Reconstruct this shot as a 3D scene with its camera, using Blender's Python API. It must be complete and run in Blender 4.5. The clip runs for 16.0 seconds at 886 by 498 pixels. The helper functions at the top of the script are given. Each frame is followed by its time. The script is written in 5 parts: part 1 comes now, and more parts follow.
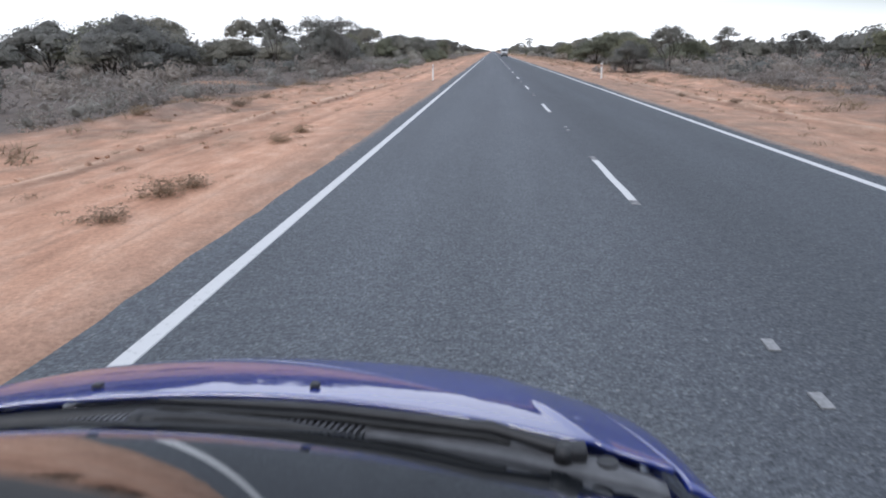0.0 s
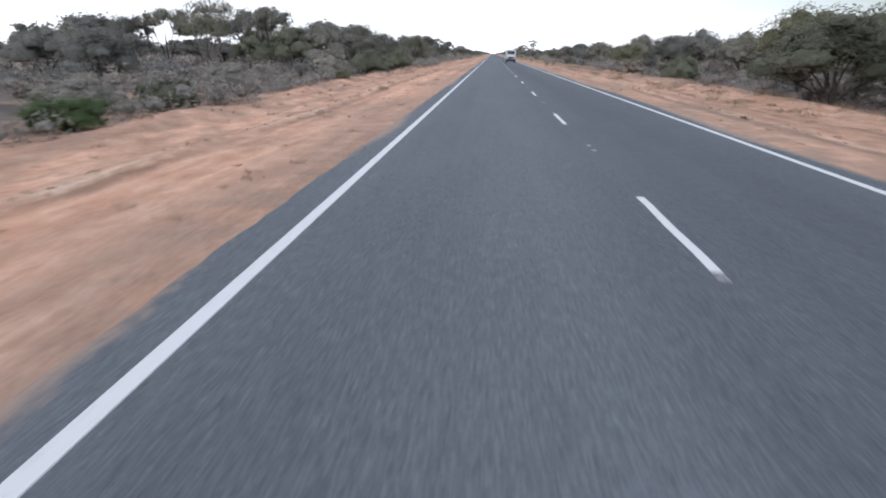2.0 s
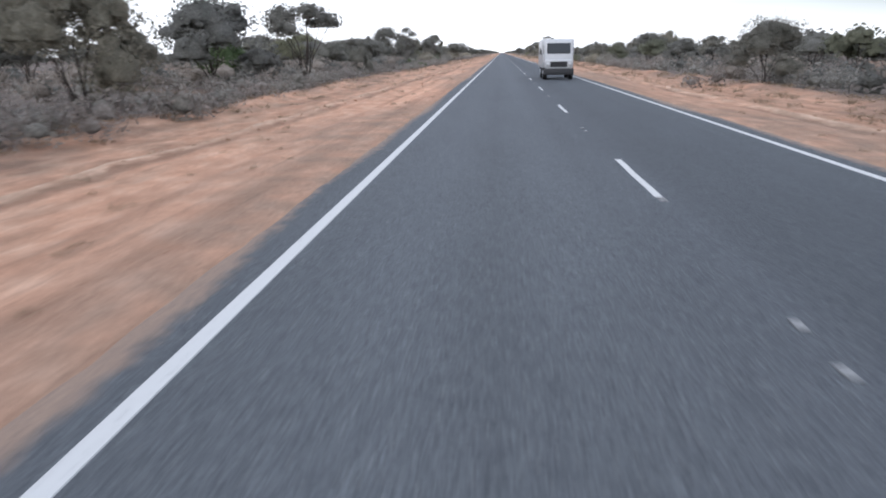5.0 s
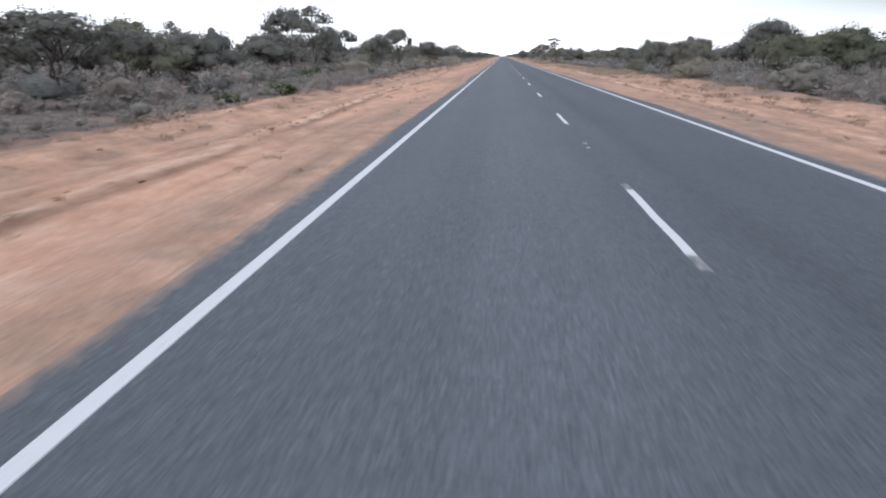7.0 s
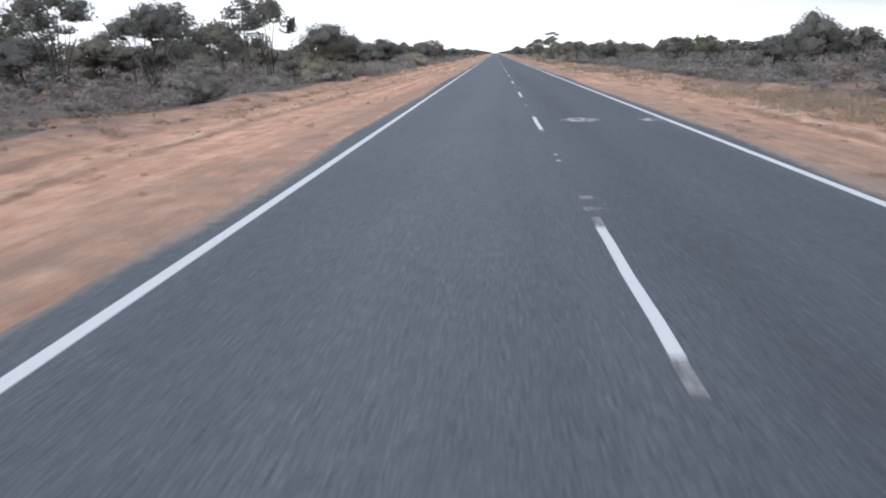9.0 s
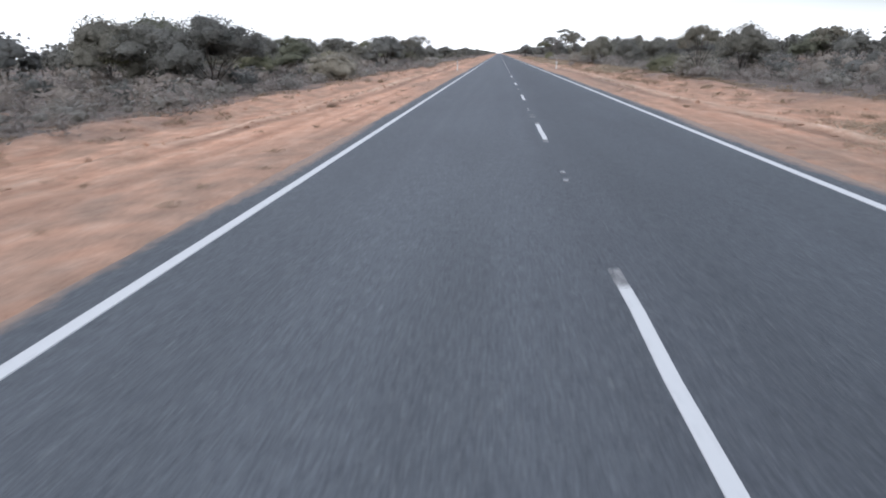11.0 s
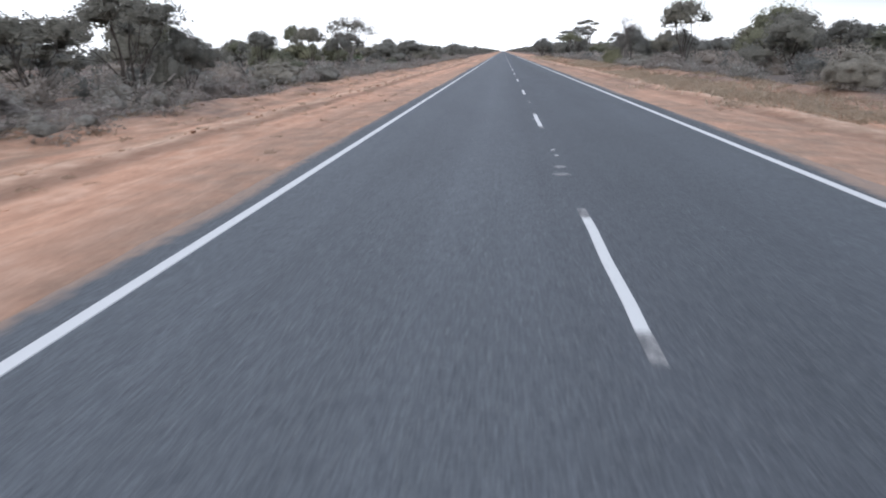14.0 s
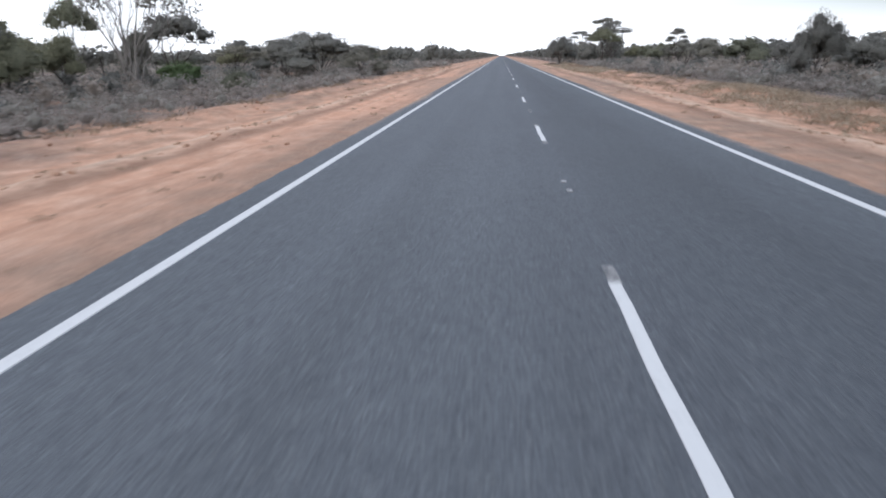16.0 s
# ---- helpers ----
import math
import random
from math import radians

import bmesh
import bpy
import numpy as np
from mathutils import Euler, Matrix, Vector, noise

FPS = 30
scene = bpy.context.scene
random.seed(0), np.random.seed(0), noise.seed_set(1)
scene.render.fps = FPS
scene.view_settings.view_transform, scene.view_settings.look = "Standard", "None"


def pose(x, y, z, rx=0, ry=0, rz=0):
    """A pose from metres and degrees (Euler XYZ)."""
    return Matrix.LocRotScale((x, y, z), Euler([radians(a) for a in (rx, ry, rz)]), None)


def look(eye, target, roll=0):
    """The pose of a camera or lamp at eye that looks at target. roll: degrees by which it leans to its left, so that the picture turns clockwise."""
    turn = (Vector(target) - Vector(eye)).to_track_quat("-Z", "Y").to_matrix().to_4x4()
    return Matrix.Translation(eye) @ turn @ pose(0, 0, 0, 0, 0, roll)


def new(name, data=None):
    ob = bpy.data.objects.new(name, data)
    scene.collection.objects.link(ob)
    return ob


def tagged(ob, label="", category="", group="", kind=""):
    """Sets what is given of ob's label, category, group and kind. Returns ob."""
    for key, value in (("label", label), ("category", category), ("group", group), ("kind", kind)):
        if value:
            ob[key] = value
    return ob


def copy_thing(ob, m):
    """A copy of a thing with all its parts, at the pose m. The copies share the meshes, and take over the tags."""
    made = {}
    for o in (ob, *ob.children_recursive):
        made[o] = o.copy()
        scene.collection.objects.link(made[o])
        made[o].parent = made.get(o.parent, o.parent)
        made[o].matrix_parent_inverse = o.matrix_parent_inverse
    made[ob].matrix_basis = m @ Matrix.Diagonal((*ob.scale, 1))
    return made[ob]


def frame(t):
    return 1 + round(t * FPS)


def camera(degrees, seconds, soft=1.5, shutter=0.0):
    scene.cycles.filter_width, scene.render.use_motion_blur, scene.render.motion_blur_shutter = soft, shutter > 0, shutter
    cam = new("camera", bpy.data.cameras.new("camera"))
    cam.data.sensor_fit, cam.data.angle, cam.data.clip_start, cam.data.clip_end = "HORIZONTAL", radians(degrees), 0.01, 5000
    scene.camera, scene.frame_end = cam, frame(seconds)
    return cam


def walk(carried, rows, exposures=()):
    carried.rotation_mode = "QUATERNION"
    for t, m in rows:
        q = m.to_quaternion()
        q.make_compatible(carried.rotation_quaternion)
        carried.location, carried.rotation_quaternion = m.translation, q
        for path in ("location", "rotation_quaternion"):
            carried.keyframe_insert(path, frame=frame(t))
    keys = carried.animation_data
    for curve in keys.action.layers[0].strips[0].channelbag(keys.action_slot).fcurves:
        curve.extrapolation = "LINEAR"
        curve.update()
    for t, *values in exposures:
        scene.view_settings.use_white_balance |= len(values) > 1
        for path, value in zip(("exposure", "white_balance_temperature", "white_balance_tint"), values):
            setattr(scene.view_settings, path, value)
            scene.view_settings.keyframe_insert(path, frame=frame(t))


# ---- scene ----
# The camera rides on the roof of a car, straight along the road; +y is the way it drives.
cam = camera(66.3, 16.0, soft=1.9, shutter=0.13)
ROWS = (
    (0.0, pose(-1.650, 0.00, 1.69, 73.75, 0.52, 4.01)),
    (0.034, pose(-1.652, 0.25, 1.69, 73.75, 0.51, 4.01)),
    (0.1, pose(-1.658, 2.35, 1.69, 73.74, 0.48, 4.01)),
    (0.2, pose(-1.668, 5.75, 1.69, 73.74, 0.40, 4.00)),
    (0.3, pose(-1.678, 9.00, 1.69, 73.73, 0.33, 4.00)),
    (0.5, pose(-1.698, 15.14, 1.69, 73.72, 0.22, 3.99)),
    (1.0, pose(-1.715, 31.28, 1.69, 73.95, 0.57, 4.15)),
    (1.5, pose(-1.812, 46.50, 1.69, 74.00, -0.18, 4.11)),
    (2.0, pose(-1.863, 62.52, 1.69, 73.89, -0.45, 4.02)),
    (2.5, pose(-1.860, 77.42, 1.69, 73.83, -0.52, 4.07)),
    (3.0, pose(-1.892, 93.65, 1.69, 73.79, -0.58, 3.99)),
    (3.5, pose(-1.865, 108.80, 1.69, 73.77, 0.02, 4.19)),
    (4.0, pose(-1.910, 124.65, 1.69, 73.93, 0.27, 4.51)),
    (6.5, pose(-1.821, 202.12, 1.69, 73.79, 0.85, 4.84)),
    (7.0, pose(-1.677, 218.05, 1.69, 74.14, 0.42, 4.81)),
    (7.5, pose(-1.411, 233.15, 1.69, 74.14, 1.34, 4.44)),
    (8.0, pose(-1.293, 249.00, 1.69, 74.09, 0.93, 4.33)),
    (8.5, pose(-1.202, 263.78, 1.70, 74.28, 0.56, 4.16)),
    (9.0, pose(-1.043, 280.27, 1.69, 73.95, 1.18, 4.21)),
    (11.5, pose(-0.932, 357.62, 1.69, 73.96, 0.99, 4.64)),
    (12.0, pose(-0.957, 373.48, 1.69, 74.12, 0.92, 4.68)),
    (12.5, pose(-0.934, 388.39, 1.70, 74.26, 1.24, 4.78)),
    (13.0, pose(-0.873, 404.33, 1.69, 74.03, 0.95, 4.99)),
    (13.5, pose(-0.797, 420.01, 1.69, 73.75, 1.37, 5.12)),
    (14.0, pose(-0.868, 435.93, 1.69, 73.82, 1.26, 4.85)),
    (14.5, pose(-0.874, 450.69, 1.69, 74.09, 1.69, 4.85)),
    (15.0, pose(-0.934, 467.19, 1.69, 74.13, 0.93, 4.67)),
    (15.5, pose(-0.930, 481.99, 1.69, 74.02, 0.40, 4.80)),
    (16.0, pose(-0.876, 497.88, 1.69, 74.12, 0.79, 4.75)),
)
walk(cam, ROWS, exposures=((0.0, 0.12, 6000, 12), (16.0, 0.12, 6000, 12)))

# ---- light: a bright overcast sky ----
SUN_ELEVATION, SUN_TURN = 42.0, 200.0
world = bpy.data.worlds.new("overcast_sky")
scene.world = world
world.use_nodes = True
wn, wl = world.node_tree.nodes, world.node_tree.links
wn.clear()
w_out = wn.new("ShaderNodeOutputWorld")
w_bg = wn.new("ShaderNodeBackground")
w_sky = wn.new("ShaderNodeTexSky")
w_sky.sky_type = "NISHITA"
w_sky.sun_disc = False
w_sky.sun_elevation = radians(SUN_ELEVATION)
w_sky.sun_rotation = radians(SUN_TURN)
w_sky.dust_density = 2.0
w_co = wn.new("ShaderNodeTexCoord")
w_map = wn.new("ShaderNodeMapping")
w_map.inputs["Scale"].default_value = (1.2, 1.2, 3.5)
w_noise = wn.new("ShaderNodeTexNoise")
w_noise.inputs["Scale"].default_value = 1.6
w_noise.inputs["Detail"].default_value = 5.0
w_ramp = wn.new("ShaderNodeValToRGB")
w_ramp.color_ramp.elements[0].position = 0.36
w_ramp.color_ramp.elements[0].color = (0.80, 0.80, 0.80, 1)
w_ramp.color_ramp.elements[1].position = 0.62
w_mix = wn.new("ShaderNodeMix")
w_mix.data_type = "RGBA"
w_sep = wn.new("ShaderNodeSeparateXYZ")
w_haze = wn.new("ShaderNodeValToRGB")
w_haze.color_ramp.elements[0].position = 0.0
w_haze.color_ramp.elements[0].color = (1.0, 1.0, 1.0, 1)
w_haze.color_ramp.elements[1].position = 0.42
w_haze.color_ramp.elements[1].color = (0.60, 0.645, 0.72, 1)
w_scale = wn.new("ShaderNodeVectorMath")
w_scale.operation = "SCALE"
w_scale.inputs["Scale"].default_value = 15.5
wl.new(w_co.outputs["Generated"], w_sep.inputs[0])
wl.new(w_sep.outputs["Z"], w_haze.inputs["Fac"])
wl.new(w_haze.outputs["Color"], w_scale.inputs[0])
wl.new(w_scale.outputs["Vector"], w_mix.inputs["B"])
wl.new(w_co.outputs["Generated"], w_map.inputs["Vector"])
wl.new(w_map.outputs["Vector"], w_noise.inputs["Vector"])
wl.new(w_noise.outputs["Fac"], w_ramp.inputs["Fac"])
w_east = wn.new("ShaderNodeMapRange")
w_east.inputs["From Min"].default_value = 0.10
w_east.inputs["From Max"].default_value = 0.50
w_east.inputs["To Min"].default_value = 1.0
w_east.inputs["To Max"].default_value = 0.15
w_high = wn.new("ShaderNodeValToRGB")
w_high.color_ramp.elements[0].position = 0.01
w_high.color_ramp.elements[0].color = (0, 0, 0, 1)
w_high.color_ramp.elements[1].position = 0.06
w_high.color_ramp.elements.new(0.16).color = (1, 1, 1, 1)
w_high.color_ramp.elements.new(0.34).color = (0, 0, 0, 1)
w_thin = wn.new("ShaderNodeMix")
w_thin.inputs["A"].default_value = 1.0
w_cover = wn.new("ShaderNodeMath")
w_cover.operation = "MULTIPLY"
wl.new(w_sep.outputs["X"], w_east.inputs["Value"])
wl.new(w_sep.outputs["Z"], w_high.inputs["Fac"])
wl.new(w_high.outputs["Color"], w_thin.inputs["Factor"])
wl.new(w_east.outputs["Result"], w_thin.inputs["B"])
wl.new(w_thin.outputs["Result"], w_cover.inputs[0])
wl.new(w_ramp.outputs["Color"], w_cover.inputs[1])
wl.new(w_cover.outputs["Value"], w_mix.inputs["Factor"])
wl.new(w_sky.outputs["Color"], w_mix.inputs["A"])
wl.new(w_mix.outputs["Result"], w_bg.inputs["Color"])
w_bg.inputs["Strength"].default_value = 0.1
wl.new(w_bg.outputs["Background"], w_out.inputs["Surface"])

sun = new("sun", bpy.data.lights.new("sun", "SUN"))
sun.data.energy = 0.8
sun.data.angle = radians(14)
sun.data.color = (1.0, 0.96, 0.9)
a, e = radians(SUN_TURN), radians(SUN_ELEVATION)
sun.matrix_world = look((0, 0, 0), (-math.sin(a) * math.cos(e), -math.cos(a) * math.cos(e), -math.sin(e)))


# ---- materials ----
class Nodes:
    """A small builder for node materials."""

    def __init__(self, name):
        self.mat = bpy.data.materials.new(name)
        self.mat.use_nodes = True
        self.t = self.mat.node_tree
        self.b = self.t.nodes["Principled BSDF"]
        self.out = self.t.nodes["Material Output"]

    def n(self, kind, **props):
        node = self.t.nodes.new(kind)
        for k, v in props.items():
            if k in node.inputs:
                node.inputs[k].default_value = v
        return node

    def link(self, a, b):
        self.t.links.new(a, b)

    def coord(self, scale=(1, 1, 1), obj=True):
        c = self.n("ShaderNodeTexCoord")
        m = self.n("ShaderNodeMapping")
        m.inputs["Scale"].default_value = scale
        self.link(c.outputs["Object" if obj else "Generated"], m.inputs["Vector"])
        return m.outputs["Vector"]

    def noise(self, scale, detail=4.0, vec=None, rough=0.55):
        n = self.n("ShaderNodeTexNoise", Scale=scale, Detail=detail, Roughness=rough)
        if vec is not None:
            self.link(vec, n.inputs["Vector"])
        return n.outputs["Fac"]

    def ramp(self, fac, *stops):
        r = self.n("ShaderNodeValToRGB")
        els = r.color_ramp.elements
        while len(els) < len(stops):
            els.new(0.5)
        for el, (p, c) in zip(els, stops):
            el.position = p
            el.color = (*c, 1) if len(c) == 3 else c
        self.link(fac, r.inputs["Fac"])
        return r.outputs["Color"]

    def grey(self, fac, *stops):
        return self.ramp(fac, *[(p, (v, v, v)) for p, v in stops])

    def mix(self, fac, a, b, blend="MIX"):
        m = self.n("ShaderNodeMix")
        m.data_type = "RGBA"
        m.blend_type = blend
        for sock, v in (("Factor", fac), ("A", a), ("B", b)):
            if isinstance(v, (int, float)):
                m.inputs[sock].default_value = v
            elif isinstance(v, tuple):
                m.inputs[sock].default_value = (*v, 1)
            else:
                self.link(v, m.inputs[sock])
        return m.outputs["Result"]

    def math(self, op, a, b=0.0, clamp=False):
        m = self.n("ShaderNodeMath")
        m.operation = op
        m.use_clamp = clamp
        for i, v in enumerate((a, b)):
            if isinstance(v, (int, float)):
                m.inputs[i].default_value = v
            else:
                self.link(v, m.inputs[i])
        return m.outputs[0]

    def bump(self, height, strength=0.3, distance=0.02):
        b = self.n("ShaderNodeBump", Strength=strength, Distance=distance)
        self.link(height, b.inputs["Height"])
        self.link(b.outputs["Normal"], self.b.inputs["Normal"])

    def base(self, col, rough=0.6, metal=0.0, spec=0.5):
        if isinstance(col, tuple):
            self.b.inputs["Base Color"].default_value = (*col, 1)
        else:
            self.link(col, self.b.inputs["Base Color"])
        if isinstance(rough, (int, float)):
            self.b.inputs["Roughness"].default_value = rough
        else:
            self.link(rough, self.b.inputs["Roughness"])
        self.b.inputs["Metallic"].default_value = metal
        self.b.inputs["Specular IOR Level"].default_value = spec
        return self


def plain(name, col, rough=0.6, metal=0.0, spec=0.5, grain=25.0, vary=0.25):
    """A surface of one colour with fine mottling."""
    m = Nodes(name)
    f = m.noise(grain, 5.0, m.coord())
    dark = tuple(c * (1 - vary) for c in col)
    light = tuple(min(1.0, c * (1 + vary)) for c in col)
    m.base(m.ramp(f, (0.3, dark), (0.7, light)), rough, metal, spec)
    return m.mat


def make_asphalt():
    m = Nodes("asphalt")
    v = m.coord()
    stones = m.n("ShaderNodeTexVoronoi", Scale=55.0)
    m.link(v, stones.inputs["Vector"])
    fine = m.noise(22.0, 6.0, v, 0.78)
    coarse = m.noise(7.0, 5.0, v, 0.7)
    blot = m.noise(0.7, 4.0, m.coord((1, 0.3, 1)))
    lane = m.noise(1.0, 3.0, m.coord((0.9, 0.012, 1)))
    grit = m.noise(42.0, 4.0, m.coord((1, 0.5, 1)), 0.75)
    col = m.ramp(stones.outputs["Color"], (0.08, (0.034, 0.038, 0.046)), (0.5, (0.076, 0.084, 0.100)), (0.82, (0.129, 0.140, 0.163)), (0.97, (0.22, 0.222, 0.23)))
    col = m.mix(0.5, col, m.ramp(fine, (0.32, (0.032, 0.036, 0.043)), (0.5, (0.080, 0.088, 0.104)), (0.68, (0.161, 0.174, 0.199))))
    col = m.mix(1.0, col, m.ramp(coarse, (0.34, (0.84, 0.84, 0.83)), (0.66, (1.10, 1.10, 1.05))), "MULTIPLY")
    col = m.mix(1.0, col, m.grey(blot, (0.3, 0.93), (0.7, 1.07)), "MULTIPLY")
    col = m.mix(1.0, col, m.grey(lane, (0.35, 0.90), (0.65, 1.10)), "MULTIPLY")
    col = m.mix(1.0, col, m.grey(grit, (0.32, 0.62), (0.68, 1.42)), "MULTIPLY")
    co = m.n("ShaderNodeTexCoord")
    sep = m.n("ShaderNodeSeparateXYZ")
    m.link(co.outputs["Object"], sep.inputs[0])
    # tone across the seal: paler over the left lane, darker over the right
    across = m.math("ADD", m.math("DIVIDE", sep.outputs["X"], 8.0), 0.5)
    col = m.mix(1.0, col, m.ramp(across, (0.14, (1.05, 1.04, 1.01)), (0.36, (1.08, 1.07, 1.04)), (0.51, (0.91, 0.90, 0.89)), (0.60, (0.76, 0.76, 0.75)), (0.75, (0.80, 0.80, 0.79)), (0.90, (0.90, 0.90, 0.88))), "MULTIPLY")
    # sand blown over the frayed edges
    off = m.math("ABSOLUTE", m.math("ADD", sep.outputs["X"], 0.29))
    off = m.math("ADD", off, m.math("MULTIPLY", m.math("SUBTRACT", m.noise(5.0, 6.0, v, 0.75), 0.5), 0.6))
    drift = m.math("MULTIPLY", m.math("SUBTRACT", m.noise(0.06, 2.0, m.coord((0.2, 1, 1))), 0.47), 1.3)
    dust = m.grey(m.math("SUBTRACT", m.math("ADD", off, drift), 3.5), (0.36, 0.0), (0.54, 0.88))
    col = m.mix(dust, col, m.ramp(fine, (0.3, (0.17, 0.12, 0.095)), (0.7, (0.42, 0.29, 0.21))))
    m.base(col, m.grey(fine, (0.3, 0.65), (0.7, 0.88)), spec=0.35)
    m.bump(stones.outputs["Distance"], 0.5, 0.01)
    return m.mat


def make_paint():
    m = Nodes("road_paint")
    v = m.coord()
    wear = m.noise(16.0, 6.0, v, 0.7)
    patch = m.noise(0.7, 4.0, v)
    worn = m.math("MULTIPLY", m.grey(wear, (0.56, 0.0), (0.72, 1.0)), m.grey(patch, (0.35, 0.25), (0.75, 1.0)))
    m.base(m.mix(worn, (0.56, 0.555, 0.545), (0.15, 0.15, 0.155)), 0.55)
    m.bump(wear, 0.25, 0.004)
    return m.mat


def make_ground():
    """Orange sand beside the road, grey litter and red earth under the scrub."""
    m = Nodes("sandy_ground")
    co = m.n("ShaderNodeTexCoord")
    sep = m.n("ShaderNodeSeparateXYZ")
    m.link(co.outputs["Object"], sep.inputs[0])
    x = sep.outputs["X"]
    v = m.coord()
    wob = m.noise(0.16, 4.0, v)
    wob2 = m.noise(1.1, 4.0, v)
    ax = m.math("ABSOLUTE", m.math("ADD", x, 0.7))
    reach = m.math("ADD", ax, m.math("MULTIPLY", m.math("SUBTRACT", wob, 0.5), 9.0))
    reach = m.math("ADD", reach, m.math("MULTIPLY", m.math("SUBTRACT", wob2, 0.5), 3.0))
    verge = m.grey(m.math("DIVIDE", reach, 20.0), (0.47, 0.0), (0.66, 1.0))
    grain = m.noise(22.0, 6.0, v, 0.65)
    mottle = m.noise(2.2, 8.0, m.coord((1, 0.55, 1)), 0.68)
    track = m.noise(1.0, 4.0, m.coord((1.5, 0.03, 1)))
    sand = m.ramp(mottle, (0.22, (0.46, 0.244, 0.157)), (0.5, (0.605, 0.350, 0.234)), (0.80, (0.74, 0.495, 0.365)))
    sand = m.mix(1.0, sand, m.ramp(track, (0.32, (0.74, 0.72, 0.71)), (0.46, (0.96, 0.95, 0.95)), (0.66, (1.14, 1.14, 1.14))), "MULTIPLY")
    # winding lines of loose earth left by the grader, berm shade painted in dark
    wind = m.noise(1.0, 2.0, m.coord((1.15, 0.022, 1)))
    lines = m.grey(m.math("ABSOLUTE", m.math("SUBTRACT", wind, 0.5)), (0.0, 1.0), (0.022, 0.0))
    lines = m.math("MULTIPLY", lines, m.grey(m.noise(1.4, 5.0, m.coord((1, 0.2, 1)), 0.7), (0.38, 0.0), (0.60, 0.35)))
    sand = m.mix(lines, sand, m.ramp(grain, (0.3, (0.15, 0.092, 0.066)), (0.7, (0.30, 0.195, 0.138))))
    # the graded windrow: pale crumbling ridge, dark earth and painted shade at its foot
    y = sep.outputs["Y"]
    wave = m.math("ADD", m.math("MULTIPLY", m.math("SINE", m.math("MULTIPLY", y, 0.13)), 0.25), m.math("MULTIPLY", m.math("SINE", m.math("ADD", m.math("MULTIPLY", y, 0.041), 1.3)), 0.4))
    out = m.math("MAXIMUM", m.math("SUBTRACT", -4.22, x), m.math("SUBTRACT", x, 3.72))
    home = m.math("SUBTRACT", 3.6, m.math("MULTIPLY", m.math("GREATER_THAN", x, 0.0), 1.3))
    ridge = m.math("SUBTRACT", m.math("SUBTRACT", out, home), wave)
    crumble = m.noise(2.6, 6.0, m.coord((1, 0.45, 1)), 0.72)
    ridge = m.math("ADD", ridge, m.math("MULTIPLY", m.math("SUBTRACT", crumble, 0.5), 0.55))
    gaps = m.grey(m.noise(0.13, 4.0, m.coord((0.3, 1, 1)), 0.65), (0.40, 0.2), (0.54, 1.0))
    # further on the grader has left a broader, unbroken ridge
    broad = m.grey(m.math("DIVIDE", y, 1000.0), (0.34, 0.0), (0.38, 1.0))
    gaps = m.math("MAXIMUM", gaps, m.math("MULTIPLY", broad, 0.9))
    bank = m.math("MULTIPLY", ridge, m.math("SUBTRACT", 1.0, m.math("MULTIPLY", broad, 0.5)))
    foot = m.math("MULTIPLY", gaps, m.grey(m.math("ABSOLUTE", m.math("ADD", bank, 0.22)), (0.05, 0.78), (0.22, 0.0)))
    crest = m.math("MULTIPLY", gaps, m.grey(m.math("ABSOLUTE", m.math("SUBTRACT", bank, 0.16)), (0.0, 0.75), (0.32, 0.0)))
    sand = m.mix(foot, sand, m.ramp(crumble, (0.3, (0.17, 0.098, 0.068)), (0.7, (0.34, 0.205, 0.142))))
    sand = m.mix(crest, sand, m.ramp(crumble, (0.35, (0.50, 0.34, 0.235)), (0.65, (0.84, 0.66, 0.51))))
    outer = m.math("ABSOLUTE", m.math("SUBTRACT", m.math("SUBTRACT", ridge, 2.1), m.math("MULTIPLY", m.math("SINE", m.math("MULTIPLY", y, 0.19)), 0.45)))
    outer = m.math("MULTIPLY", m.grey(m.noise(0.16, 4.0, m.coord((0.3, 1, 1)), 0.7), (0.44, 0.0), (0.58, 0.8)), m.grey(outer, (0.1, 1.0), (0.42, 0.0)))
    sand = m.mix(outer, sand, m.ramp(crumble, (0.3, (0.19, 0.115, 0.082)), (0.7, (0.42, 0.27, 0.19))))
    litter = m.ramp(mottle, (0.25, (0.10, 0.084, 0.073)), (0.55, (0.175, 0.144, 0.123)), (0.8, (0.27, 0.20, 0.158)))
    far = m.noise(0.09, 3.0, v)
    litter = m.mix(m.grey(far, (0.56, 0.0), (0.66, 0.8)), litter, (0.38, 0.23, 0.15))
    # a patchy strip of dead grass and clods before the scrub
    rough = m.grey(m.math("ADD", m.math("DIVIDE", reach, 20.0), m.math("MULTIPLY", m.math("GREATER_THAN", x, 0.0), 0.08)), (0.26, 0.0), (0.40, 0.62))
    rough = m.math("MULTIPLY", rough, m.grey(m.noise(1.6, 6.0, m.coord((1, 0.35, 1)), 0.7), (0.40, 0.15), (0.62, 1.0)))
    sand = m.mix(rough, sand, m.ramp(mottle, (0.3, (0.20, 0.13, 0.092)), (0.7, (0.40, 0.285, 0.205))))
    col = m.mix(verge, sand, litter)
    col = m.mix(1.0, col, m.grey(grain, (0.3, 0.78), (0.7, 1.18)), "MULTIPLY")
    # loose road gravel along the seal
    edge = m.math("ADD", m.math("ABSOLUTE", m.math("ADD", x, 0.28)), m.math("MULTIPLY", m.math("SUBTRACT", wob2, 0.5), 1.1))
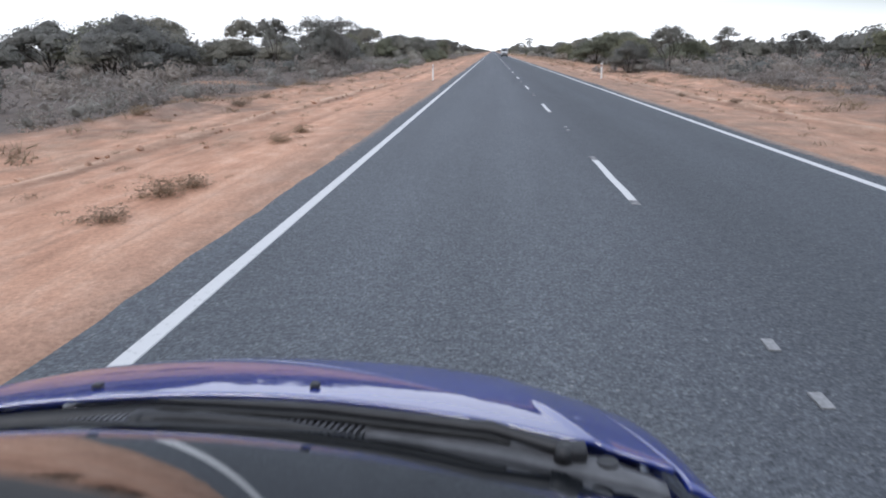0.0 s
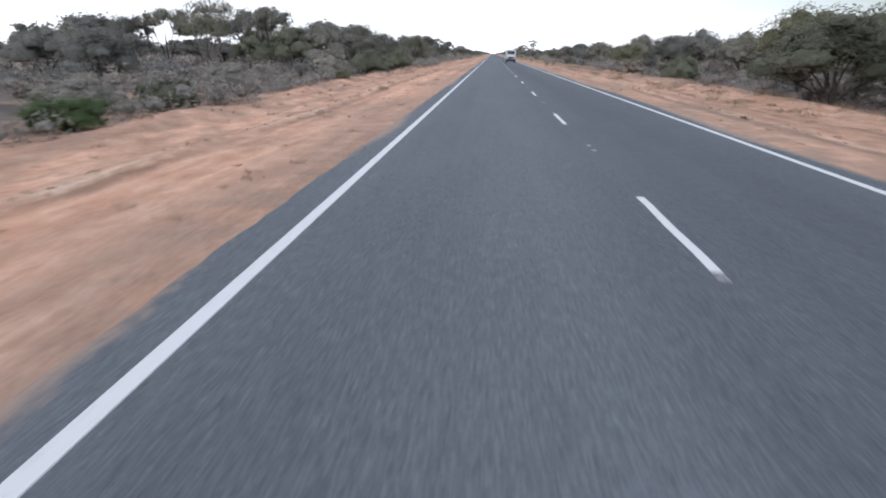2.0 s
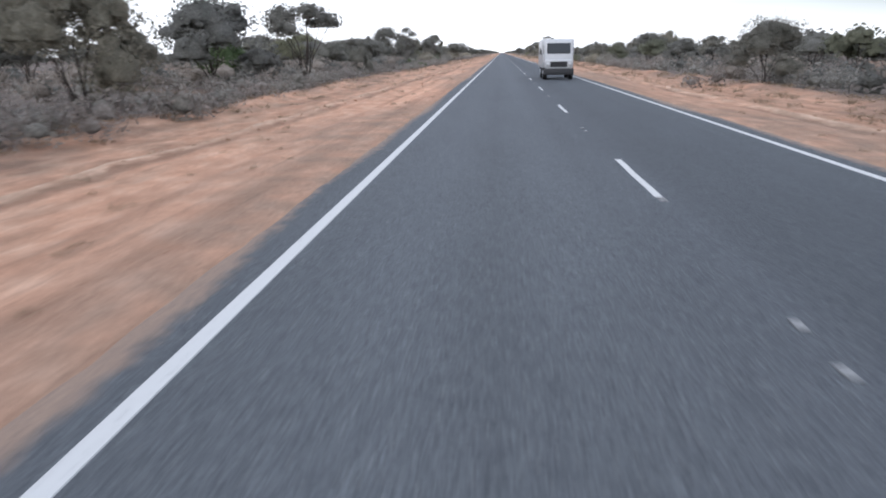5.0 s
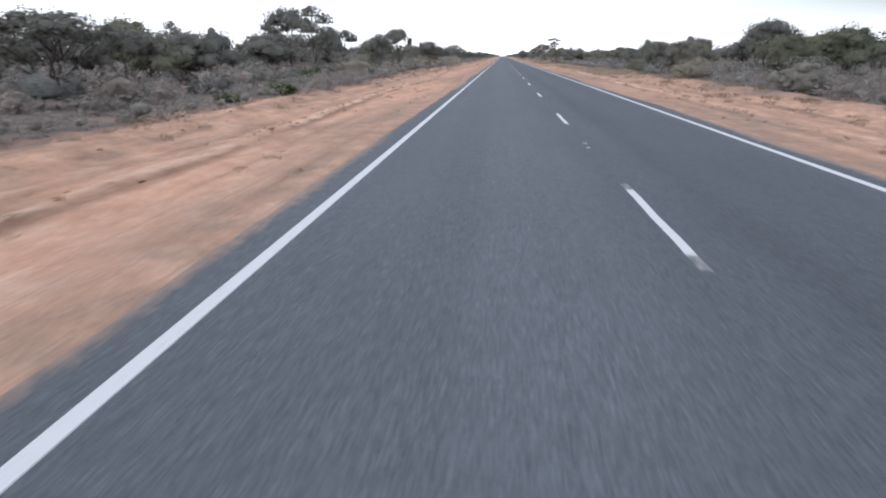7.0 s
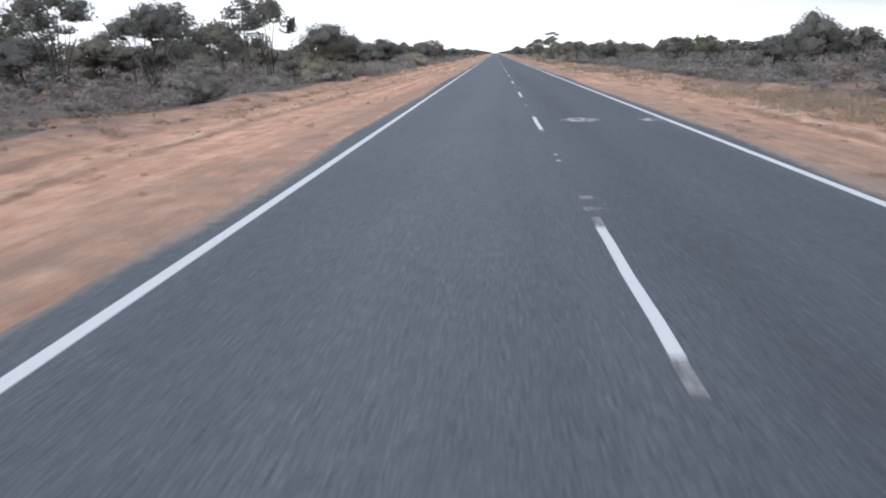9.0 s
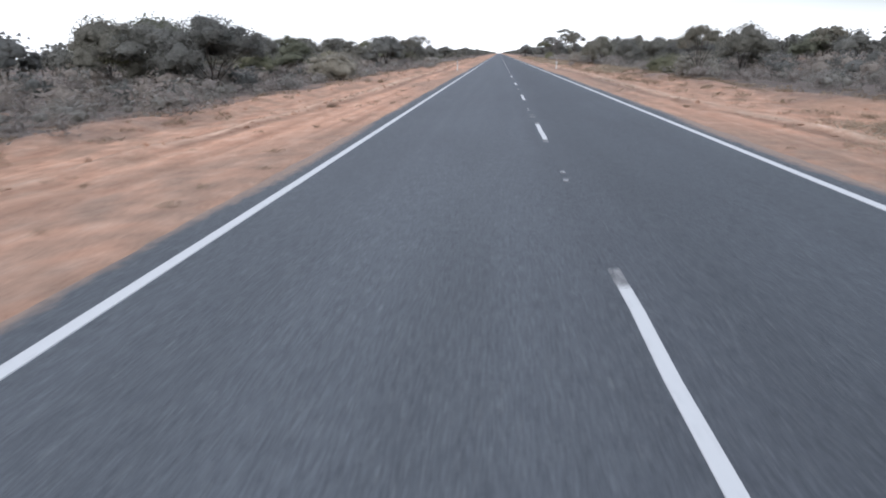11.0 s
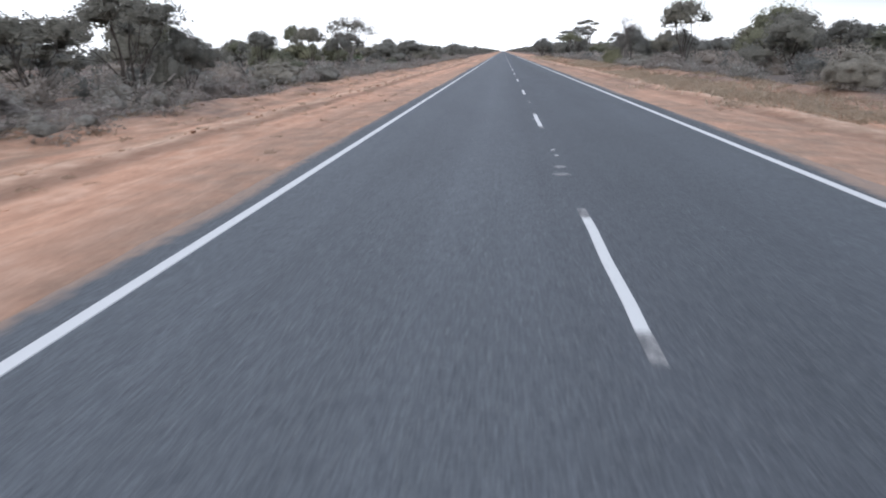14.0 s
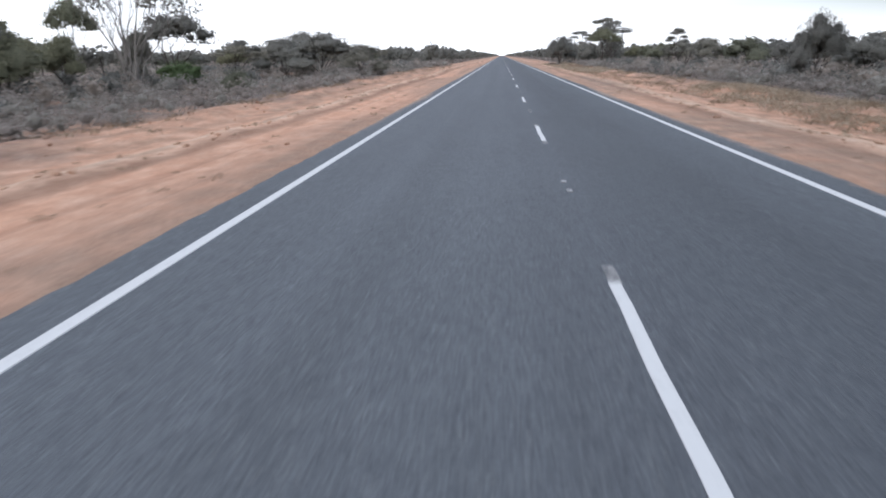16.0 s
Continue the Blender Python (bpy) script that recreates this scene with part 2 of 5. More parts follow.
    spread = m.math("MULTIPLY", m.math("SUBTRACT", m.noise(0.045, 3.0, m.coord((0.3, 1, 1))), 0.46), 9.0)
    gravel = m.grey(m.math("DIVIDE", m.math("SUBTRACT", edge, spread), 10.0), (0.43, 1.0), (0.60, 0.0))
    col = m.mix(m.math("MULTIPLY", gravel, m.grey(wob2, (0.35, 0.28), (0.65, 0.75))), col, m.ramp(grain, (0.3, (0.14, 0.108, 0.088)), (0.7, (0.36, 0.27, 0.205))))
    m.base(col, 0.95, spec=0.1)
    m.bump(m.math("ADD", m.math("MULTIPLY", grain, 0.4), mottle), 0.7, 0.12)
    return m.mat


def make_leaf(name, dark, mid, light, through_light=0.5):
    m = Nodes(name)
    info = m.n("ShaderNodeObjectInfo")
    geo = m.n("ShaderNodeNewGeometry")
    clump = m.noise(1.3, 3.0, m.coord())
    f = m.math("ADD", m.math("MULTIPLY", geo.outputs["Random Per Island"], 0.2), m.math("MULTIPLY", clump, 0.8))
    sprig = m.noise(9.0, 5.0, m.coord((1, 1, 1.5)), 0.75)
    col = m.ramp(f, (0.25, dark), (0.5, mid), (0.8, light))
    col = m.mix(1.0, col, m.ramp(info.outputs["Random"], (0.0, (0.84, 0.85, 0.88)), (0.5, (1, 1, 1)), (1.0, (1.12, 1.07, 0.96))), "MULTIPLY")
    col = m.mix(1.0, col, m.grey(sprig, (0.36, 0.68), (0.5, 1.0), (0.66, 1.34)), "MULTIPLY")
    m.base(col, 0.7, spec=0.2)
    m.bump(sprig, 0.8, 0.12)
    tr = m.n("ShaderNodeBsdfTranslucent")
    m.link(col, tr.inputs["Color"])
    mx = m.n("ShaderNodeMixShader", Fac=through_light)
    m.link(m.b.outputs[0], mx.inputs[1])
    m.link(tr.outputs[0], mx.inputs[2])
    m.link(mx.outputs[0], m.out.inputs["Surface"])
    return m.mat


def make_bark(name, dark, light):
    m = Nodes(name)
    f = m.noise(9.0, 6.0, m.coord((1, 1, 0.25)), 0.65)
    m.base(m.ramp(f, (0.3, dark), (0.7, light)), 0.9, spec=0.2)
    m.bump(f, 0.6, 0.03)
    return m.mat


ASPHALT, PAINT, GROUND = make_asphalt(), make_paint(), make_ground()
LEAF_DARK = make_leaf("grey_green_leaves", (0.216, 0.212, 0.182), (0.290, 0.278, 0.243), (0.390, 0.376, 0.330))
LEAF_GREEN = make_leaf("olive_leaves", (0.192, 0.198, 0.136), (0.260, 0.259, 0.180), (0.346, 0.342, 0.240))
LEAF_GREY = make_leaf("saltbush_leaves", (0.350, 0.318, 0.268), (0.455, 0.418, 0.357), (0.590, 0.548, 0.478))
LEAF_SCRUB = make_leaf("scrub_twigs", (0.305, 0.262, 0.230), (0.418, 0.364, 0.320), (0.555, 0.490, 0.440))
LEAF_DRY = make_leaf("dry_grass", (0.27, 0.20, 0.14), (0.40, 0.305, 0.215), (0.55, 0.44, 0.32))
LEAF_STRAW = make_leaf("straw_grass", (0.462, 0.363, 0.253), (0.638, 0.517, 0.374), (0.792, 0.671, 0.506))
LEAF_LUSH = make_leaf("fresh_green_leaves", (0.105, 0.150, 0.062), (0.150, 0.205, 0.088), (0.205, 0.265, 0.125))
BARK = make_bark("dark_bark", (0.040, 0.033, 0.028), (0.12, 0.10, 0.085))
BARK_PALE = make_bark("pale_bark", (0.13, 0.115, 0.10), (0.34, 0.31, 0.28))


# ---- mesh helpers ----
def link_mesh(name, verts, faces, mat, parent=None, label="", smooth=False):
    me = bpy.data.meshes.new(name)
    me.from_pydata([tuple(map(float, v)) for v in verts] if not isinstance(verts, np.ndarray) else verts.tolist(), [], faces if isinstance(faces, list) else faces.tolist())
    me.materials.append(mat)
    if smooth:
        me.shade_smooth()
    ob = new(name, me)
    if parent is not None:
        ob.parent = parent
    if label:
        ob["label"] = label
    return ob


def part(name, bm, mat, parent=None, label="", smooth=False):
    """Links a bmesh as one mesh object, under a thing if parent is given."""
    me = bpy.data.meshes.new(name)
    bm.to_mesh(me)
    bm.free()
    me.materials.append(mat)
    if smooth:
        me.shade_smooth()
    ob = new(name, me)
    if parent is not None:
        ob.parent = parent
    if label:
        ob["label"] = label
    return ob


def thing(name, label, category, m=None, group=""):
    ob = new(name)
    ob.empty_display_size = 0.2
    if m is not None:
        ob.matrix_basis = m
    return tagged(ob, label, category, group)


def box(bm, size, at=(0, 0, 0), bevel=0.0, turn=None):
    """Adds a box, with bevelled edges if asked."""
    made = bmesh.ops.create_cube(bm, size=1.0)["verts"]
    bmesh.ops.scale(bm, vec=size, verts=made)
    if bevel > 0:
        edges = list({ed for v in made for ed in v.link_edges})
        res = bmesh.ops.bevel(bm, geom=edges, offset=bevel, segments=2, affect="EDGES", profile=0.6)
        made = list({v for v in res["verts"]} | {v for v in made if v.is_valid})
    if turn is not None:
        bmesh.ops.rotate(bm, cent=(0, 0, 0), matrix=turn, verts=made)
    bmesh.ops.translate(bm, vec=at, verts=made)
    return made


def cyl(bm, radius, depth, at=(0, 0, 0), axis="Z", seg=20, radius2=None):
    r2 = radius if radius2 is None else radius2
    made = bmesh.ops.create_cone(bm, cap_ends=True, segments=seg, radius1=radius, radius2=r2, depth=depth)["verts"]
    if axis == "X":
        bmesh.ops.rotate(bm, cent=(0, 0, 0), matrix=Matrix.Rotation(radians(90), 3, "Y"), verts=made)
    elif axis == "Y":
        bmesh.ops.rotate(bm, cent=(0, 0, 0), matrix=Matrix.Rotation(radians(90), 3, "X"), verts=made)
    bmesh.ops.translate(bm, vec=at, verts=made)
    return made


class Soup:
    """Collects vertices, faces and, for foliage, normals in plain arrays."""

    def __init__(self):
        self.v, self.f, self.n, self.count = [], [], [], 0

    def add(self, v, f, n=None):
        self.v.append(np.asarray(v, float))
        self.f.append(np.asarray(f, int) + self.count)
        if n is not None:
            self.n.append(n)
        self.count += len(v)

    def mesh(self, name, mat, parent=None, label="", smooth=False):
        ob = link_mesh(name, np.concatenate(self.v), [row for f in self.f for row in f.tolist()], mat, parent, label, smooth)
        if self.n:
            ob.data.shade_smooth()
            ob.data.normals_split_custom_set_from_vertices(np.concatenate(self.n).tolist())
        return ob


def tube(soup, points, radii, sides=6):
    """A tapered limb along a line of points."""
    pts = np.asarray(points, float)
    rings = []
    for i, p in enumerate(pts):
        d = pts[min(i + 1, len(pts) - 1)] - pts[max(i - 1, 0)]
        d /= np.linalg.norm(d) + 1e-9
        u = np.cross(d, (0.31, 0.87, 0.11))
        u /= np.linalg.norm(u) + 1e-9
        w = np.cross(d, u)
        a = np.arange(sides) * 2 * np.pi / sides
        rings.append(p + radii[i] * (np.cos(a)[:, None] * u + np.sin(a)[:, None] * w))
    n = len(pts)
    faces = [[i * sides + j, i * sides + (j + 1) % sides, (i + 1) * sides + (j + 1) % sides, (i + 1) * sides + j] for i in range(n - 1) for j in range(sides)]
    soup.add(np.concatenate(rings), faces)


def leaves(rng, centres, length, width, droop=0.2, heart=None, lift=0.35, lay=0.0):
    """Small pointed leaf sprays, one three-cornered blade each, at the given places.
    heart: the middle of the mass they clothe; their normals turn away from it, as foliage seen as one mass is lit.
    lay: how far the blades lie along the outside of the mass, 0 to 1."""
    n = len(centres)
    d = rng.normal(size=(n, 3))
    d[:, 2] = d[:, 2] * 0.7 - droop
    side = rng.normal(size=(n, 3))
    if lay:
        face = centres - np.asarray(heart)
        face = face / (np.linalg.norm(face, axis=1, keepdims=True) + 1e-6)
        d -= lay * (d * face).sum(1, keepdims=True) * face
        side = side * (1 - lay) + face * lay
    d /= np.linalg.norm(d, axis=1, keepdims=True)
    u = np.cross(d, side)
    u /= np.linalg.norm(u, axis=1, keepdims=True)
    le = length * rng.uniform(0.6, 1.4, (n, 1))
    wi = width * rng.uniform(0.6, 1.4, (n, 1))
    a, b, c = centres - d * le * 0.45 + u * wi * 0.5, centres - d * le * 0.45 - u * wi * 0.5, centres + d * le * 0.6
    f = np.arange(3 * n).reshape(n, 3)
    v = np.stack([a, b, c], 1)
    if heart is None:
        return v.reshape(-1, 3), f
    out = centres - np.asarray(heart)
    out /= np.linalg.norm(out, axis=1, keepdims=True) + 1e-6
    out = out + rng.normal(size=(n, 3)) * 0.13
    out[:, 2] += lift
    out /= np.linalg.norm(out, axis=1, keepdims=True) + 1e-6
    away = (np.cross(b - a, c - a) * out).sum(1) < 0
    f[away] = f[away][:, ::-1]
    return v.reshape(-1, 3), f, np.repeat(out, 3, axis=0)


def blob_points(rng, n, centre, radii, shell=0.45, floor=-0.55):
    """Points through the outer part of a flattened ball, uneven, with a flat underside."""
    p = rng.normal(size=(n, 3))
    p /= np.linalg.norm(p, axis=1, keepdims=True)
    bumps = 0.97 + 0.11 * np.sin(p[:, 0] * 5 + centre[0] * 3) * np.cos(p[:, 1] * 6 + centre[1] * 2) + 0.06 * np.sin(p[:, 2] * 9 + centre[2])
    r = (shell + (1 - shell) * rng.random((n, 1)) ** 0.6) * bumps[:, None]
    p = p * r
    p[:, 2] = np.maximum(p[:, 2], floor + 0.18 * rng.random(n))
    return np.asarray(centre) + p * np.asarray(radii)


def core(ball, centre, radii, heart, floor=-0.5, lift=0.35):
    """The close inner mass of twigs and leaves behind the sprays: a lumpy, flat-bottomed body with its normals."""
    v, f = ball
    lumps = 1 + 0.09 * np.sin(v[:, 0] * 5 + centre[0] * 3) * np.cos(v[:, 1] * 6 + centre[1] * 2) + 0.07 * np.sin(v[:, 2] * 7 + centre[0] * 5 + v[:, 0] * 4)
    p = v * lumps[:, None]
    p[:, 2] = np.maximum(p[:, 2], floor + 0.08 * np.sin(v[:, 0] * 9 + centre[1]))
    p = np.asarray(centre) + p * np.asarray(radii)
    n = p - np.asarray(heart)
    n /= np.linalg.norm(n, axis=1, keepdims=True) + 1e-6
    n[:, 2] += lift
    n /= np.linalg.norm(n, axis=1, keepdims=True) + 1e-6
    return p, f, n


def ico(level):
    """Corners and faces of a ball made of triangles."""
    bm = bmesh.new()
    bmesh.ops.create_icosphere(bm, subdivisions=level, radius=1.0)
    v = np.array([p.co[:] for p in bm.verts])
    bm.verts.index_update()
    f = np.array([[p.index for p in q.verts] for q in bm.faces])
    bm.free()
    return v, f


BALL, PEBBLE = ico(2), ico(1)

# ---- ground, road and lines ----
SEAL_LEFT, SEAL_RIGHT = -4.22, 3.72
LINE_LEFT, LINE_RIGHT = -3.735, 3.235
ROAD_START, ROAD_END = -60.0, 3200.0


def smooth01(v):
    v = np.clip(v, 0, 1)
    return v * v * (3 - 2 * v)


def ground_z(x, y):
    """Height of the bare ground: a flat bed under the seal, falling shoulders, low windrows and gentle swells beyond."""
    x, y = np.asarray(x, float), np.asarray(y, float)
    out = np.maximum(np.maximum(SEAL_LEFT - x, x - SEAL_RIGHT), 0)
    bed = np.where(out <= 0, -0.06, -0.015 - 0.03 * np.minimum(out, 5))
    wob = np.sin(y * 0.13) * 0.5 + np.sin(y * 0.041 + 1.3) * 0.8 + np.sin(y * 0.37 + x) * 0.2
    wave = 0.25 * np.sin(y * 0.13) + 0.4 * np.sin(y * 0.041 + 1.3)
    row1 = 0.13 * np.exp(-((out - np.where(x > 0, 2.3, 3.6) - 0.1 - wave) / (0.28 + 0.25 * smooth01((y - 340) / 40))) ** 2) * (0.65 + 0.35 * np.sin(y * 0.9 + x * 2))
    row2 = 0.30 * np.exp(-((out - 7.0 - 0.8 * wob) / 0.9) ** 2) * (0.7 + 0.3 * np.sin(y * 0.5 + x * 1.3))
    ruts = -0.05 * np.exp(-((out - 2.2 - 0.2 * wob) / 0.22) ** 2) - 0.04 * np.exp(-((out - 4.3 - 0.3 * wob) / 0.25) ** 2)
    swell = 0.22 * (np.sin(x * 0.21 + y * 0.05) * np.sin(y * 0.083 + 0.7) + 0.5 * np.sin(x * 0.6 + y * 0.31)) * smooth01((out - 7) / 10)
    lumps = 0.035 * (np.sin(x * 2.3 + y * 1.1) * np.sin(y * 1.7 - x * 0.9)) * smooth01((out - 1.2) / 3)
    return np.where(out <= 0, bed, bed + row1 + row2 + ruts + swell + lumps)


def build_ground():
    near = np.arange(0.0, 9.0, 0.25)
    right = np.concatenate([SEAL_RIGHT + near, np.arange(13.0, 30, 1.0), [33, 38, 45, 55, 70, 95, 140, 220, 400, 800, 1600, 3000]])
    left = np.concatenate([SEAL_LEFT - near, -np.arange(13.6, 30, 1.0), [-33, -38, -45, -55, -70, -95, -140, -220, -400, -800, -1600, -3000]])
    xs = np.concatenate([np.sort(left), [-2.5, 0.0, 2.0], np.sort(right)])
    ys = np.concatenate([[-3000, -1200, -500, -200, -100], np.arange(-60, 620, 1.1), np.arange(620, 800, 4), [820, 860, 920, 1000, 1150, 1400, 1800, 2400, 3200, 4500]])
    gx, gy = np.meshgrid(xs, ys)
    gz = ground_z(gx, gy)
    nx, ny = len(xs), len(ys)
    v = np.stack([gx, gy, gz], -1).reshape(-1, 3)
    i = np.arange((ny - 1) * nx).reshape(ny - 1, nx)[:, :-1].reshape(-1)
    f = np.stack([i, i + 1, i + nx + 1, i + nx], 1)
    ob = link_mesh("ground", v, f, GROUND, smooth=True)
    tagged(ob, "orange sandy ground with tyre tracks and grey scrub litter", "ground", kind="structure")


def build_road():
    ys = np.concatenate([np.arange(ROAD_START, 620, 0.35), np.arange(620, 900, 5), [950, 1050, 1250, 1600, 2200, ROAD_END]])
    fray = lambda s: 0.02 * np.sin(ys * 0.21 + s) + 0.014 * np.sin(ys * 1.9 + 2 * s) + 0.012 * np.sin(ys * 5.3 + s) + 0.008 * np.sin(ys * 8.1)
    lx, rx = SEAL_LEFT - 0.05 + fray(0.4), SEAL_RIGHT + 0.05 + fray(2.0)
    cols = [(lx - 0.03, -0.075), (lx, -0.006), (np.full_like(ys, -3.0), 0.0), (np.full_like(ys, 0.0), 0.0), (np.full_like(ys, 2.7), 0.0), (rx, -0.006), (rx + 0.03, -0.075)]
    v = np.stack([np.stack([c, ys, np.full_like(ys, z)], 1) for c, z in cols], 1).reshape(-1, 3)
    k, n = len(cols), len(ys)
    i = np.arange((n - 1) * k).reshape(n - 1, k)[:, :-1].reshape(-1)
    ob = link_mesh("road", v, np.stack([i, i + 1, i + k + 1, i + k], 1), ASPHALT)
    return tagged(ob, "grey chip-sealed two-lane road with frayed edges", "road", kind="structure")


def strip(name, x0, x1, y0, y1, z, parent, step=None, label=""):
    """A thin slab of road paint."""
    ys = np.array([y0, y1]) if step is None else np.concatenate([np.arange(y0, min(y1, 620), step), [y1]])
    jig = 0.006 * np.sin(ys * 3.1) if step else 0 * ys
    v = np.stack([np.stack([np.full_like(ys, x) + jig, ys, np.full_like(ys, h)], 1) for x, h in ((x0 - 0.004, -0.004), (x0, z), (x1, z), (x1 + 0.004, -0.004))], 1).reshape(-1, 3)
    n = len(ys)
    f = [[i * 4 + j, i * 4 + j + 1, i * 4 + j + 5, i * 4 + j + 4] for i in range(n - 1) for j in range(3)] + [[0, 3, 2, 1], [n * 4 - 4, n * 4 - 3, n * 4 - 2, n * 4 - 1]]
    return link_mesh(name, v, f, PAINT, parent, label)


build_ground()
road = build_road()
strip("edge_line", LINE_LEFT - 0.062, LINE_LEFT + 0.062, ROAD_START, ROAD_END, 0.004, road, 2.0, "continuous white painted edge line")
strip("edge_line", LINE_RIGHT - 0.059, LINE_RIGHT + 0.059, ROAD_START, ROAD_END, 0.004, road, 2.0, "continuous white painted edge line")
DASH_START, DASH_PITCH, DASH_LENGTH = 7.90, 12.0, 3.0
dash = strip("centre_dash", -0.047, 0.047, 0.0, DASH_LENGTH, 0.004, road, 0.5, "white painted centre line dash")
dash.location.y = DASH_START - 2 * DASH_PITCH
for k in range(-1, 110):
    o = dash.copy()
    scene.collection.objects.link(o)
    o.location.y = DASH_START + k * DASH_PITCH


# ---- trees and shrubs ----
def bend(rng, start, end, n=5, sag=0.12):
    """A crooked line from start to end."""
    s, e = np.asarray(start, float), np.asarray(end, float)
    t = np.linspace(0, 1, n)[:, None]
    line = s + (e - s) * t
    amp = np.linalg.norm(e - s) * sag
    line[1:-1] += rng.normal(size=(n - 2, 3)) * amp * (0.4, 0.4, 0.2)
    return line


def tree_model(name, label, seed, stems, clumps, leaf_count, leaf_size, leaf_mat, bark, twigs=0, limbs=3, group="", body=0.0):
    """A tree under one Empty: a trunk mesh with its limbs and twigs, and a crown of small leaf sprays.
    stems: how many stems leave the ground; clumps: crown masses as (x, y, z, rx, ry, rz);
    body: how much of each mass is closed by its inner twigs and leaves."""
    rng = np.random.default_rng(seed)
    top = thing(name, label, "shrub" if "shrub" in name else "tree", group=group)
    wood = Soup()
    bases = [(rng.normal() * 0.12 * (stems > 1), rng.normal() * 0.12 * (stems > 1), -0.25) for _ in range(stems)]
    height = max(c[2] + c[5] for c in clumps)
    for k, c in enumerate(clumps):
        b = np.array(bases[k % stems])
        aim = np.array((c[0], c[1], c[2] - 0.15 * c[5]))
        crotch = b + (aim - b) * rng.uniform(0.3, 0.5) * np.array((0.55, 0.55, 1.0))
        r0 = 0.016 * height * (1.0 if k < stems else 0.7) * (1.25 if stems == 1 else 0.8)
        line = np.concatenate([bend(rng, b, crotch, 4, 0.10), bend(rng, crotch, aim, 4, 0.12)[1:]])
        tube(wood, line, np.linspace(r0, r0 * 0.28, len(line)), 5 if limbs else 4)
        for _ in range(limbs + twigs):
            q = line[rng.integers(3, len(line))]
            out = rng.normal(size=3) * np.array(c[3:6]) * 0.62 + (0, 0, 0.25 * c[5])
            tip = aim + out
            limb = bend(rng, q, tip, 4, 0.16)
            tube(wood, limb, np.linspace(r0 * 0.32, r0 * 0.08, 4), 3)
            for _ in range(twigs):
                s = limb[rng.integers(1, 4)]
                tube(wood, bend(rng, s, s + rng.normal(size=3) * 0.4 * c[3] + (0, 0, 0.3 * c[5]), 3, 0.2), [r0 * 0.10, r0 * 0.06, r0 * 0.03], 3)
    wood.mesh("trunk", bark, top, smooth=True)
    if leaf_count:
        crown = Soup()
        inner = 1.25
        area = [c[3] * c[4] + c[3] * c[5] for c in clumps]
        middle = np.average(np.array([c[:3] for c in clumps]), axis=0, weights=area)
        for c, a in zip(clumps, area):
            n = int(leaf_count * a / sum(area))
            # each mass is made of smaller rounded tufts, thick inside and finely leaved outside
            k = max(5, int((6.5 if limbs else 4.5) * c[3]))
            tufts = blob_points(rng, k, c[:3], np.array(c[3:6]) * 0.66, 0.5, -0.35)
            heart = np.array(c[:3]) * 0.6 + middle * 0.4 - (0, 0, 0.3 * c[5])
            if body:
                crown.add(*core(BALL if limbs else PEBBLE, c[:3], np.array(c[3:6]) * body, heart, -0.5, 0.6))
            # the close outer skin of the mass
            pts = blob_points(rng, int(n * 0.55), c[:3], np.array(c[3:6]) * 1.04, 0.68, -0.5)
            crown.add(*leaves(rng, pts, leaf_size, leaf_size * 0.66, 0.2, heart, 0.6, 0.45))
            for tf in tufts:
                size = np.array((0.50, 0.50, 0.40)) * min(c[3], c[4], 1.6) * rng.uniform(0.7, 1.2)
                m = int(n * 0.45) // k
                if body:
                    crown.add(*core(PEBBLE, tf, size * min(0.60, 0.28 + 0.9 * body * (0.75 if leaf_size < 0.13 else 1.0)), 0.45 * heart + 0.55 * tf, -0.6, 0.6))
                pts = blob_points(rng, m - m // 5, tf, size * 1.08, 0.6, -0.55)
                crown.add(*leaves(rng, pts, leaf_size, leaf_size * 0.62, 0.2, 0.45 * heart + 0.55 * tf, 0.6, 0.45))
                pts = blob_points(rng, m // 5, tf, size * 0.8, 0.0, -0.6)
                crown.add(*leaves(rng, pts, leaf_size * inner, leaf_size * inner * 0.66, 0.2, 0.7 * heart + 0.3 * tf))
        crown.mesh("crown", leaf_mat, top)
    return top


def ring_clumps(seed, n, spread, z, r, flat=0.6, rise=0.0):
    """Crown masses scattered round the top of a tree."""
    rng = np.random.default_rng(seed)
    out = []
    for k in range(n):
        a = k * 2.4 + rng.uniform(-0.4, 0.4)
        d = spread * math.sqrt((k + 0.3) / n) * rng.uniform(0.85, 1.1)
        rr = r * rng.uniform(0.8, 1.2)
        out.append((d * math.cos(a), d * math.sin(a), z - rise * (d / max(spread, 0.1)) ** 2 + rng.uniform(-0.15, 0.15) * z * 0.2, rr, rr, rr * flat))
    return out


# Models stand far behind the start of the road; copies of them make the woods.
DOME = "grey-green dome-shaped acacia with dark short trunk"
UMB = "umbrella-crowned mallee tree with bare forked stems"
GUM = "tall open eucalypt with tufted crown and pale limbs"
MODELS = {}
WOODS = "roadside trees"


TALL, WIDE = {}, {}
# crown radius as a share of the height
SPREAD = {"dome": 0.60, "umb": 0.55, "gum": 0.40, "bare": 0.33, "back": 0.60}


def model(key, *args, **kw):
    MODELS[key] = tree_model(*args, **kw)
    tops = [p.co.z for o in MODELS[key].children for p in o.data.vertices]
    TALL[key] = float(np.percentile(tops, 99))
    WIDE[key] = float(np.percentile([math.hypot(p.co.x, p.co.y) for o in MODELS[key].children for p in o.data.vertices], 94))


